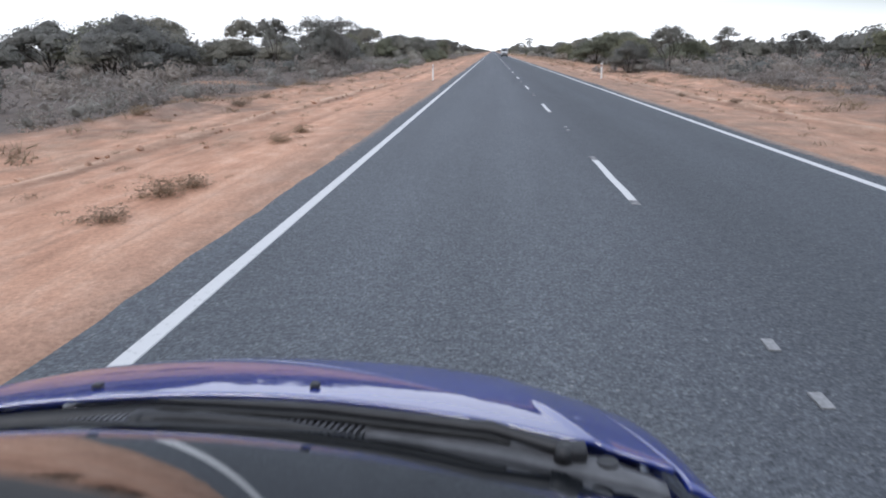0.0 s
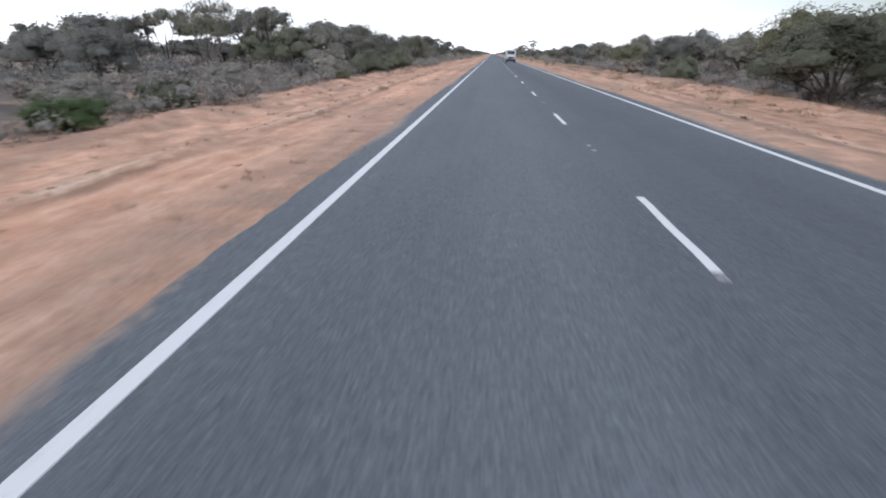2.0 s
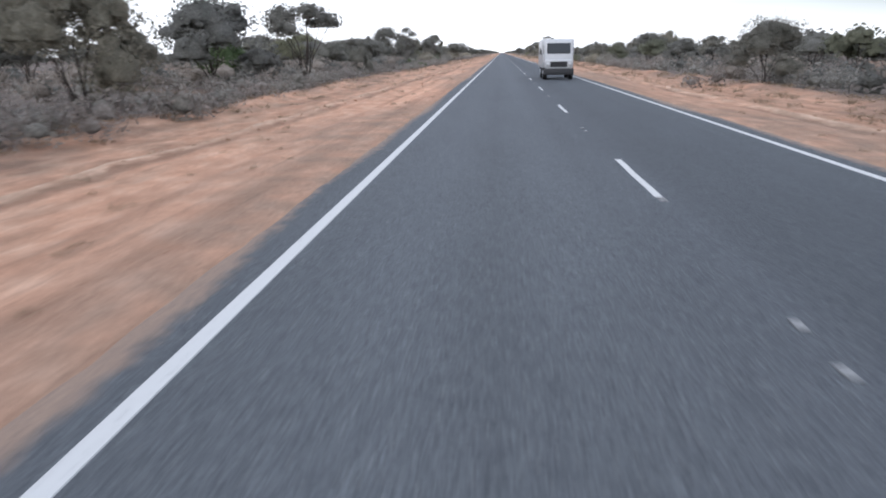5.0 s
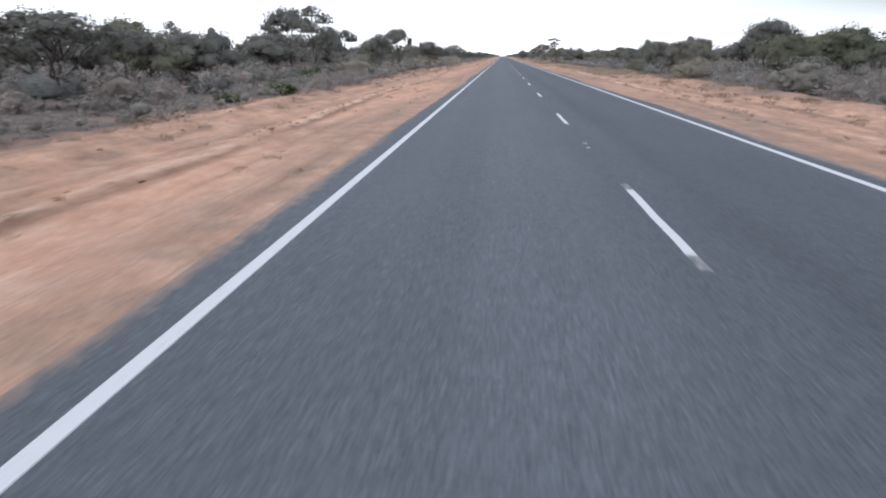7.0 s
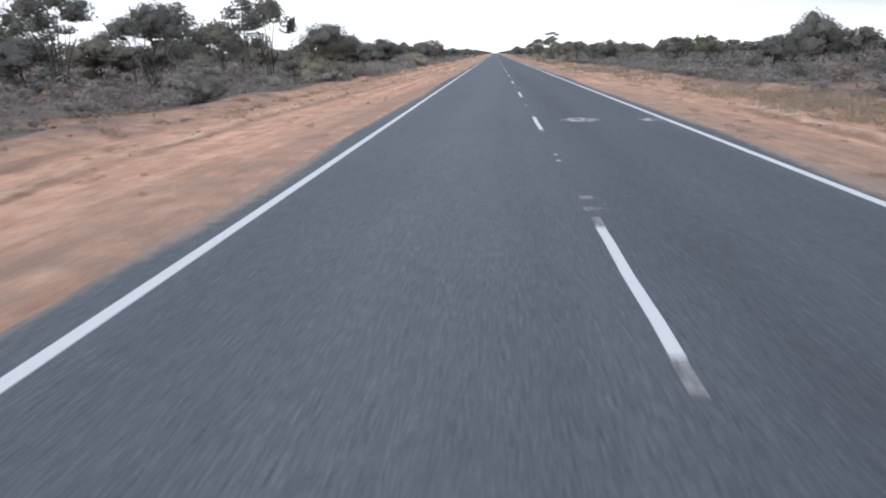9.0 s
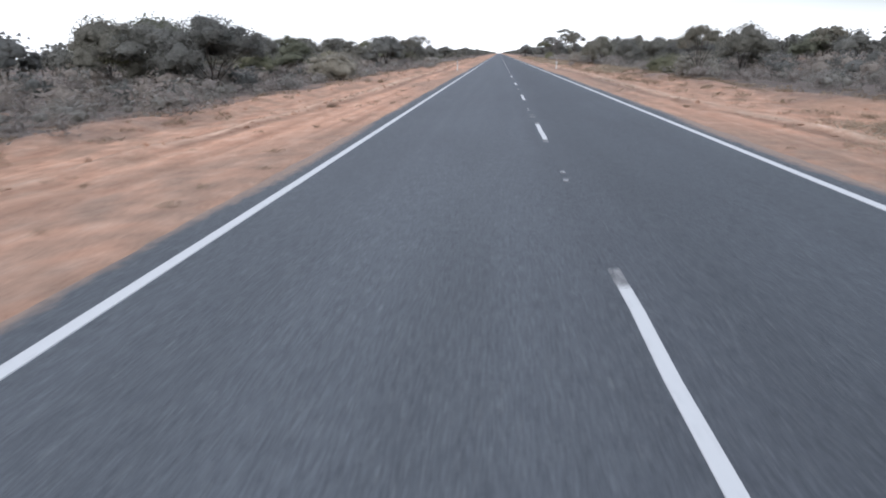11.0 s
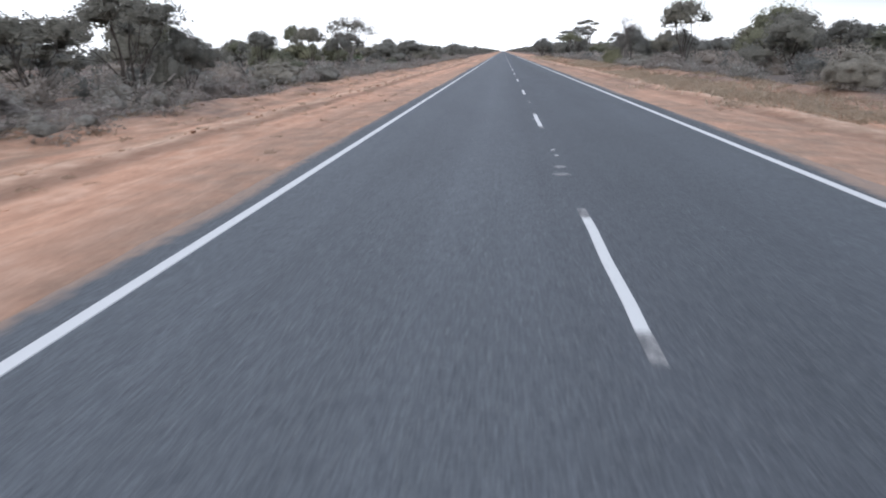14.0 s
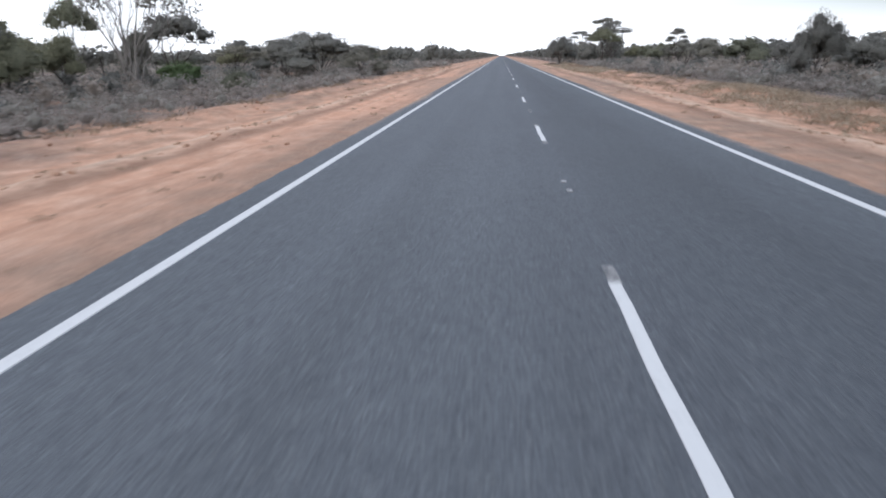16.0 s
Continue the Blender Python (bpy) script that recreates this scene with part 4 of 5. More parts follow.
# low dry tussocks out on the sand
for tx, ty, th in ((-5.8, 6.9, 0.20), (-5.85, 8.2, 0.26), (-5.7, 8.8, 0.22), (-5.95, 13.6, 0.22), (-6.0, 15.4, 0.20), (-10.6, 24.1, 0.30), (-10.7, 27.2, 0.26), (-11.7, 19.1, 0.28),
                   (-12.4, 39.0, 0.40), (-7.2, 96.7, 0.22), (-9.0, 389.6, 0.25), (-6.9, 366.5, 0.20), (5.7, 27.6, 0.18), (6.3, 23.3, 0.18), (5.5, 145.8, 0.18), (8.4, 61.0, 0.30)):
    plant("tussock", tx, ty, th, 1.5)
plant("shrub_green", -11.3, 106.3, 0.55, 1.4)

# the open woodland behind, thinning away from the road
FILL = random.Random(21)
DEEP = []
KINDS = ["back_dome"] * 6 + ["back_olive"] * 4 + ["back_umb"] * 5
for side in (-1, 1):
    y = 15.0
    while y < 640:
        y += FILL.uniform(1.9, 3.8)
        d = (25 if side < 0 else 23) + 38 * FILL.random() ** 1.1
        spot = (FILL.choice(KINDS), side * d, y + d * 0.8, FILL.uniform(2.3, 3.2) + 0.014 * d, FILL.uniform(1.0, 1.35))
        if d < 36:
            plant(*spot)
        else:
            DEEP.append(spot[1:])

plant("dome_b", -18.2, 131.0, 4.4, 1.0)
plant("umb_a", -20.5, 137.5, 5.0, 1.0)
plant("dome_a", -34.0, 327.2, 3.4, 1.3)
plant("dome_b", -32.3, 333.7, 3.5, 1.4)
plant("dome_a", -26.0, 336.0, 3.2, 1.2)
plant("dome_b", 21.5, 331.9, 3.8, 0.9)


def far_woods():
    """Trees too far off to tell apart, along both sides to the horizon."""
    rng = np.random.default_rng(77)
    crown, wood = Soup(), Soup()
    for side in (-1, 1):
        spots = [(side * (15 + 45 * rng.random() ** 1.5), yy) for yy in np.arange(640, 1500, 1.6)]
        spots += [(side * (13 + 60 * rng.random() ** 1.5), yy) for yy in np.arange(1500, 3000, 4.0)]
        spots += [(side * rng.uniform(62, 150), yy) for yy in np.arange(60, 900, 3.0)]
        for x, yy in spots:
            h = rng.uniform(3.0, 4.8) if abs(x) < 62 else rng.uniform(2.4, 3.8)
            w = rng.uniform(1.6, 3.0)
            z = float(ground_z(x, yy)) if yy < 800 else -0.2
            n = 75 if yy < 1500 else 36
            at = (x, yy, z + h * 0.58)
            crown.add(*leaves(rng, blob_points(rng, n, at, (w, w, h * 0.42), 0.45, -0.8), 1.1, 0.75, 0.2, at))
            tube(wood, [(x, yy, z - 0.2), (x + rng.normal() * 0.2, yy, z + h * 0.6)], [0.13, 0.07], 4)
    for x, yy, h, wide in DEEP:
        z = float(ground_z(x, yy))
        for _ in range(3):
            w = h * wide * rng.uniform(0.26, 0.38)
            at = (x + rng.normal() * 0.28 * h * wide, yy + rng.normal() * 0.28 * h * wide, z + h * rng.uniform(0.55, 0.7))
            crown.add(*core(PEBBLE, at, (w * 0.55, w * 0.55, h * 0.16), (x, yy, z + h * 0.4), -0.6, 0.6))
            crown.add(*leaves(rng, blob_points(rng, 80, at, (w, w, h * 0.32), 0.45, -0.8), 0.5, 0.34, 0.2, at))
        tube(wood, [(x, yy, z - 0.2), (x + rng.normal() * 0.2, yy, z + h * 0.6)], [0.11, 0.06], 4)
    ob = crown.mesh("far_woods", LEAF_DARK)
    tagged(ob, "distant grey-green woodland along both sides", "woodland", kind="stuff")
    tagged(wood.mesh("far_trunks", BARK), "dark trunks of the distant woodland", "woodland", kind="stuff")


far_woods()


def scrub_belt():
    """Low grey saltbush and twiggy scrub between the sand and the trees."""
    rng = np.random.default_rng(99)
    grey, brown = Soup(), Soup()
    for side, inner in ((-1, 12.3), (1, 12.5)):
        for yy in np.arange(-10, 640, 0.285):
            x = side * (inner + 1.6 * math.sin(yy * 0.07 + side) + 26 * rng.random() ** 2.0)
            h = rng.uniform(0.38, 0.95) * (1.0 + 0.4 * (rng.random() < 0.15))
            w = h * rng.uniform(0.7, 1.3)
            n = 110 if abs(x) < 22 else 42
            fine = 0.62 if abs(x) < 22 else 1.0
            at = (x, yy, float(ground_z(x, yy)) + h * 0.42)
            pts = blob_points(rng, n, at, (w, w, h * 0.6), 0.4, -0.8)
            soup = grey if rng.random() < 0.5 else brown
            soup.add(*core(PEBBLE, at, (w * 0.30, w * 0.30, h * 0.22), (x, yy, at[2] - h * 0.3), -0.95, 0.5))
            soup.add(*leaves(rng, pts, 0.32 * fine * max(h, 0.5), 0.12 * fine * max(h, 0.5), -0.5, (x, yy, at[2] - h * 0.3), 0.5))
        for tx, ty in FEET:
            if tx * side < 0:
                continue
            for _ in range(4):
                h = rng.uniform(0.5, 1.25)
                x, yy = tx + rng.normal() * 1.5, ty + rng.normal() * 1.8
                w = h * rng.uniform(0.7, 1.2)
                at = (x, yy, float(ground_z(x, yy)) + h * 0.42)
                pts = blob_points(rng, 110, at, (w, w, h * 0.6), 0.4, -0.8)
                soup = grey if rng.random() < 0.35 else brown
                soup.add(*core(PEBBLE, at, (w * 0.4, w * 0.4, h * 0.26), (x, yy, at[2] - h * 0.3), -0.9, 0.5))
                soup.add(*leaves(rng, pts, 0.22, 0.08, -0.5, (x, yy, at[2] - h * 0.3), 0.5))
        for yy in np.arange(640, 1300, 1.2):
            x = side * (inner + 10 * rng.random())
            pts = blob_points(rng, 20, (x, yy, -0.1 + 0.35), (0.9, 0.9, 0.5), 0.3, -0.8)
            brown.add(*leaves(rng, pts, 0.6, 0.4, 0.2, (x, yy, 0.0)))
    tagged(grey.mesh("saltbush_scrub", LEAF_GREY), "low silver-grey saltbush scrub beside the sand", "scrub", kind="stuff")
    tagged(brown.mesh("twiggy_scrub", LEAF_SCRUB), "low grey-brown twiggy scrub beside the sand", "scrub", kind="stuff")


def thicket():
    """Tall dark undergrowth beneath the trees."""
    rng = np.random.default_rng(55)
    brown, green = Soup(), Soup()
    for side, inner in ((-1, 18.0), (1, 15.5)):
        for yy in np.arange(5, 700, 0.5):
            x = side * (inner + 2.5 * math.sin(yy * 0.05 + side) + 42 * rng.random() ** 1.4)
            h = rng.uniform(0.6, 1.6)
            w = h * rng.uniform(0.6, 1.1)
            at = (x, yy, float(ground_z(x, yy)) + h * 0.45)
            pts = blob_points(rng, 84, at, (w, w, h * 0.6), 0.4, -0.85)
            soup = green if rng.random() < (0.35 if side < 0 else 0.5) else brown
            soup.add(*core(PEBBLE, at, (w * 0.45, w * 0.45, h * 0.3), (x, yy, at[2] - h * 0.3), -0.95, 0.5))
            soup.add(*leaves(rng, pts, 0.32, 0.13, -0.4, (x, yy, at[2] - h * 0.3), 0.5))
    tagged(brown.mesh("undergrowth", LEAF_SCRUB), "tangled grey-brown undergrowth beneath the trees", "undergrowth", kind="stuff")
    tagged(green.mesh("green_undergrowth", LEAF_DARK), "dull green undergrowth beneath the trees", "undergrowth", kind="stuff")


def grass_tufts():
    """Dry tufts on the sandy verges."""
    rng = np.random.default_rng(123)
    dry = Soup()
    for side in (-1, 1):
        edge = -SEAL_LEFT if side < 0 else SEAL_RIGHT
        for yy in np.arange(0, 640, 0.30):
            band = rng.random()
            out = rng.normal(3.2, 0.5) if band < 0.25 else (rng.normal(7.0, 1.3) if band < 0.85 else rng.uniform(0.4, 2.0))
            x = side * (edge + max(0.3, out))
            h = rng.uniform(0.06, 0.18) * (1.4 if out > 5 else 0.7)
            base = np.array((x, yy, float(ground_z(x, yy))))
            n = 24
            pts = base + rng.normal(size=(n, 3)) * (h * 0.8, h * 0.8, 0) + (0, 0, h * 0.4)
            dry.add(*leaves(rng, pts, h * 1.1, h * 0.11, -0.9, base - (0, 0, 0.1), 0.8))
    for yy in np.concatenate([np.arange(20, 640, 0.55), np.arange(380, 640, 0.45)]):
        x = SEAL_RIGHT + rng.uniform(3.2, 8.2)
        h = rng.uniform(0.10, 0.26)
        base = np.array((x, yy, float(ground_z(x, yy))))
        pts = base + rng.normal(size=(26, 3)) * (h * 0.8, h * 0.8, 0) + (0, 0, h * 0.4)
        dry.add(*leaves(rng, pts, h * 1.1, h * 0.11, -0.9, base - (0, 0, 0.1), 0.8))
    tagged(dry.mesh("dry_grass_tufts", LEAF_DRY), "sparse dry tan grass tufts on the sand", "grass", kind="stuff")


scrub_belt()
thicket()
grass_tufts()


def straw_grass():
    """Pale straw in drifts along the eastern verge."""
    rng = np.random.default_rng(31)
    straw = Soup()
    for yy in np.arange(285, 640, 0.11):
        drift = math.sin(yy * 0.11 + 0.6) + 0.6 * math.sin(yy * 0.043) + 0.4 * math.sin(yy * 0.31)
        if drift < (0.75 if yy < 400 else 0.1) - rng.random() * 0.5:
            continue
        x = SEAL_RIGHT + 5.4 + 0.8 * math.sin(yy * 0.05) + rng.normal() * 1.0
        h = rng.uniform(0.14, 0.34)
        base = np.array((x, yy, float(ground_z(x, yy))))
        pts = base + rng.normal(size=(42, 3)) * (h * 0.95, h * 0.95, 0) + (0, 0, h * 0.4)
        straw.add(*leaves(rng, pts, h * 1.1, h * 0.09, -1.0, base - (0, 0, 0.1), 0.8))
    tagged(straw.mesh("straw_grass", LEAF_STRAW), "pale straw-coloured dry grass in drifts on the verge", "grass", kind="stuff")


straw_grass()


def clods():
    """Loose clods and stones along the graded windrows."""
    rng = np.random.default_rng(8)
    v0, f0 = ico(1)
    heap = Soup()
    for side in (-1, 1):
        edge = -SEAL_LEFT if side < 0 else SEAL_RIGHT
        for yy in np.arange(0, 600, 0.15):
            wob = math.sin(yy * 0.13) * 0.5 + math.sin(yy * 0.041 + 1.3) * 0.8
            bunch = 0.5 + 0.5 * math.sin(yy * 0.23 + side) * math.sin(yy * 0.067 + 2.0)
            if rng.random() > (0.35 if side < 0 else 0.1) + 0.65 * bunch:
                continue
            spot = rng.random()
            out = rng.normal((3.6 if side < 0 else 2.3) + 0.1 + 0.5 * wob, 0.2) if spot < 0.5 else (rng.normal(7.0 + 0.8 * wob, 0.5) if spot < 0.85 else rng.uniform(1.0, 9.0))
            x = side * (edge + max(0.5, out))
            r = 0.018 + 0.06 * rng.random() ** 2.5
            p = v0 * (r * rng.uniform((0.8, 0.8, 0.5), (1.5, 1.5, 1.0))) * (1 + 0.25 * rng.normal(size=(len(v0), 1)))
            heap.add(p + (x, yy, float(ground_z(x, yy)) + r * 0.3), f0)
    tagged(heap.mesh("sand_clods", GROUND), "loose sandy clods and stones on the verge", "stones", kind="stuff")


clods()


# ---- guide posts ----
POST_WHITE = plain("post_plastic", (0.72, 0.71, 0.68), 0.5, vary=0.08)
RED = plain("red_reflector", (0.16, 0.035, 0.03), 0.25)


def guide_post(x, y, lean):
    top = thing("guide_post", "white plastic roadside guide post with red reflector", "guide post", pose(x, y, float(ground_z(x, y)), lean, lean * 0.6, 0), "guide posts")
    bm = bmesh.new()
    box(bm, (0.10, 0.022, 1.15), (0, 0, 0.375), 0.006)
    part("post", bm, POST_WHITE, top)
    bm = bmesh.new()
    box(bm, (0.05, 0.010, 0.16), (0, -0.0165, 0.80), 0.003)
    part("reflector", bm, RED, top, "small red reflector")
    return top


guide_post(-5.35, 43.6, 1.0)
guide_post(5.2, 44.6, -1.5)
guide_post(-5.4, 417.6, -1.2)
guide_post(5.1, 417.0, 1.3)

# ---- raised reflectors and old paint on the road ----
MARKER = plain("marker_ceramic", (0.21, 0.21, 0.21), 0.45, vary=0.3, grain=40.0)
bm = bmesh.new()
box(bm, (0.07, 0.16, 0.014), (0, 0, 0.005), 0.005)
marker = part("raised_marker", bm, MARKER, road, "small worn white raised road marker")
marker.location.y = DASH_START - DASH_PITCH + 7.25
SHIFT = {-1: 0.0, 3: 0.30, 16: 0.14, 20: -0.16, 33: -0.62, 34: 0.03, 38: -0.2, 41: -0.58}
for k in range(-1, 60):
    for away in (7.25, 7.92):
        if k < 0 and away < 7.5:
            continue
        o = marker.copy()
        scene.collection.objects.link(o)
        o.location = (0.03 * math.sin(k * 5.1 + away), DASH_START + k * DASH_PITCH + away + SHIFT.get(k, 0.12 * math.sin(k * 2.3)), 0)
        o.rotation_euler.z = 0.12 * math.sin(k * 3.7 + away * 2)

SCUFF = Nodes("pale_scuff")
_n = SCUFF.noise(9.0, 6.0, SCUFF.coord(), 0.75)
SCUFF.base(SCUFF.ramp(_n, (0.42, (0.10, 0.10, 0.105)), (0.62, (0.34, 0.33, 0.32))), 0.8)

# dust thins out towards the rim of its patch
DUST = Nodes("pale_dust")
_c = DUST.n("ShaderNodeTexCoord")
_s = DUST.n("ShaderNodeSeparateXYZ")
DUST.link(_c.outputs["Generated"], _s.inputs[0])
_u = DUST.math("POWER", DUST.math("SUBTRACT", _s.outputs["X"], 0.5), 2.0)
_v = DUST.math("POWER", DUST.math("SUBTRACT", _s.outputs["Y"], 0.5), 2.0)
_n = DUST.noise(6.0, 6.0, DUST.coord((1, 0.4, 1)), 0.7)
_r = DUST.math("SUBTRACT", 1.0, DUST.math("MULTIPLY", DUST.math("ADD", _u, _v), 5.0), True)
DUST.base(DUST.ramp(_n, (0.4, (0.24, 0.24, 0.245)), (0.65, (0.58, 0.57, 0.56))), 0.85)
DUST.link(DUST.math("MULTIPLY", _r, DUST.grey(_n, (0.34, 0.25), (0.6, 1.0)), True), DUST.b.inputs["Alpha"])


def patch(name, label, x, y, w, l, seed):
    """A thin ragged patch of old paint or dust on the seal."""
    rng = np.random.default_rng(seed)
    a = np.arange(14) * 2 * np.pi / 14
    r = rng.uniform(0.65, 1.1, 14)
    ring = np.stack([x + w / 2 * r * np.cos(a), y + l / 2 * r * np.sin(a), np.full(14, 0.0035)], 1)
    skirt = ring + np.stack([0.004 * np.cos(a), 0.004 * np.sin(a), np.full(14, -0.006)], 1)
    faces = [list(range(14))] + [[i, i + 14, (i + 1) % 14 + 14, (i + 1) % 14] for i in range(14)]
    link_mesh(name, np.concatenate([ring, skirt]), faces, DUST.mat if "dust" in name else SCUFF.mat, road, label)


patch("old_paint_spot", "worn blot of old white paint", -0.02, 361.5, 0.19, 0.26, 1)
patch("old_paint_spot", "worn blot of old white paint", -0.02, 360.85, 0.19, 0.26, 7)
patch("old_paint_spot", "worn blot of old white paint", -0.02, 446.15, 0.22, 0.24, 8)
patch("old_paint_spot", "worn blot of old white paint", -0.04, 445.5, 0.26, 0.24, 9)
patch("old_paint_spot", "worn blot of old white paint", -0.03, 470.4, 0.22, 0.24, 10)
patch("old_paint_spot", "worn blot of old white paint", 0.04, 288.36, 0.24, 0.20, 2)
patch("old_paint_spot", "worn blot of old white paint", 0.04, 287.74, 0.24, 0.20, 12)
patch("old_paint_spot", "worn blot of old white paint", -0.03, 409.35, 0.22, 0.22, 3)
patch("old_paint_spot", "worn blot of old white paint", -0.03, 408.75, 0.22, 0.22, 11)
patch("old_paint_spot", "worn blot of old white paint", 0.0, 453.6, 0.30, 0.20, 6)
patch("dust_patch", "pale dusty scuff on the seal", 1.07, 298.1, 1.3, 1.7, 4)
patch("dust_patch", "pale dusty scuff on the seal", 2.75, 297.9, 1.0, 1.5, 5)

# grey ghost of older paint before the dashes of the second half
bm = bmesh.new()
box(bm, (0.10, 0.42, 0.007), (0, -0.23, 0.0), 0.002)
ghost = part("faded_dash_end", bm, SCUFF.mat, road, "grey ghost of an older dash")
ghost.location = (0.0, DASH_START + 18 * DASH_PITCH, 0.0)
for k in range(0, 46):
    for far in (0.0, DASH_LENGTH + 0.44):
        if (far == 0.0 and k == 18) or (far and k < 18 and k % 3):
            continue
        o = ghost.copy()
        scene.collection.objects.link(o)
        o.location = (0.012 * math.sin(k * 2.1 + far), DASH_START + k * DASH_PITCH + far, 0.0)
        o.scale.y = 1.0 if k > 17 or far else 0.55


# ---- the blue car that the camera rides on, at the start of the drive ----
def make_car_paint():
    m = Nodes("blue_car_paint")
    f = m.noise(3.0, 5.0, m.coord())
    m.base(m.ramp(f, (0.3, (0.010, 0.024, 0.19)), (0.7, (0.013, 0.032, 0.23))), 0.5, 0.0, 0.1)
    m.b.inputs["Coat Weight"].default_value = 1.0
    m.b.inputs["Coat Roughness"].default_value = 0.03
    m.b.inputs["Coat IOR"].default_value = 2.1
    return m.mat


CAR_PAINT = make_car_paint()
BLACK_PLASTIC = plain("black_plastic", (0.022, 0.022, 0.024), 0.5)
GREY_PLASTIC = plain("grey_cowl_plastic", (0.10, 0.10, 0.105), 0.38)
RUBBER = plain("rubber", (0.015, 0.015, 0.015), 0.7)
CHROME = plain("metal_rim", (0.55, 0.56, 0.58), 0.3, 0.9)
DARK_GLASS = plain("tinted_glass", (0.008, 0.010, 0.012), 0.03, spec=0.8, vary=0.05)
LAMP_GLASS = plain("lamp_glass", (0.6, 0.6, 0.6), 0.08, vary=0.05)
LAMP_RED = plain("tail_lamp_glass", (0.35, 0.02, 0.02), 0.1)


def grid(name, fn, nu, nv, mat, parent, label="", smooth=True, flip=False):
    """A surface over u, v in 0..1; fn gives the point."""
    v = [fn(i / nu, j / nv) for j in range(nv + 1) for i in range(nu + 1)]
    f = []
    for j in range(nv):
        for i in range(nu):
            q = [j * (nu + 1) + i, j * (nu + 1) + i + 1, (j + 1) * (nu + 1) + i + 1, (j + 1) * (nu + 1) + i]
            f.append(q[::-1] if flip else q)
    ob = link_mesh(name, v, f, mat, parent, label, smooth)
    s = ob.modifiers.new("thickness", "SOLIDIFY")
    s.thickness = 0.012
    s.offset = -1
    return ob


def top_z(x, y):
    """Height of the bonnet and wings."""
    ax = abs(x)
    u = y - rear_y(x)
    crease = 0.60 - 0.33 * (y - 1.18)
    z = 1.0 - 0.042 * ax * ax - (0.196 + 0.02 * ax * ax) * u - (0.20 * u * u if u > 0 else 0.0)
    # a pressed ridge runs forward from the rear corner; outside it the sheet falls away
    over = max(0.0, ax - crease)
    z -= 0.13 * over * over / (over + 0.02)
    z += 0.0055 * math.exp(-((ax - crease) / 0.012) ** 2) * min(1.0, max(0.0, (1.44 - y) / 0.12))
    nose = max(0.0, y - 1.62 + 0.1 * max(0.0, ax - 0.35))
    return z - 8.0 * max(0.0, ax - 0.735) ** 2 - 1.0 * nose * nose


def bonnet_half(y):
    """Half width of the bonnet."""
    return max(0.62, 0.730 - 0.17 * max(0.0, y - 1.09))


def rear_y(x):
    return 1.25 - 0.34 * x * x


def nose_y(x):
    return 2.02 - 0.62 * x * x


def sill_z(y):
    """Lower edge of the body side, with round wheel arches."""
    z = 0.24
    for c in (1.32, -1.25):
        d = abs(y - c)
        if d < 0.36:
            z = max(z, 0.19 + math.sqrt(0.36 ** 2 - d * d))
    return z


def wheel(parent, x, y, r=0.31, w=0.2, floor=0.0):
    bm = bmesh.new()
    cyl(bm, r, w, (x, y, r + floor), "X", 28)
    tyre = part("tyre", bm, RUBBER, parent, "black rubber tyre", True)
    bm = bmesh.new()
    side = 1 if x > 0 else -1
    cyl(bm, r * 0.66, 0.03, (x + side * (w / 2), y, r + floor), "X", 20)
    cyl(bm, r * 0.18, 0.05, (x + side * (w / 2 + 0.006), y, r + floor), "X", 10)
    part("rim", bm, CHROME, tyre, "silver wheel rim", True)


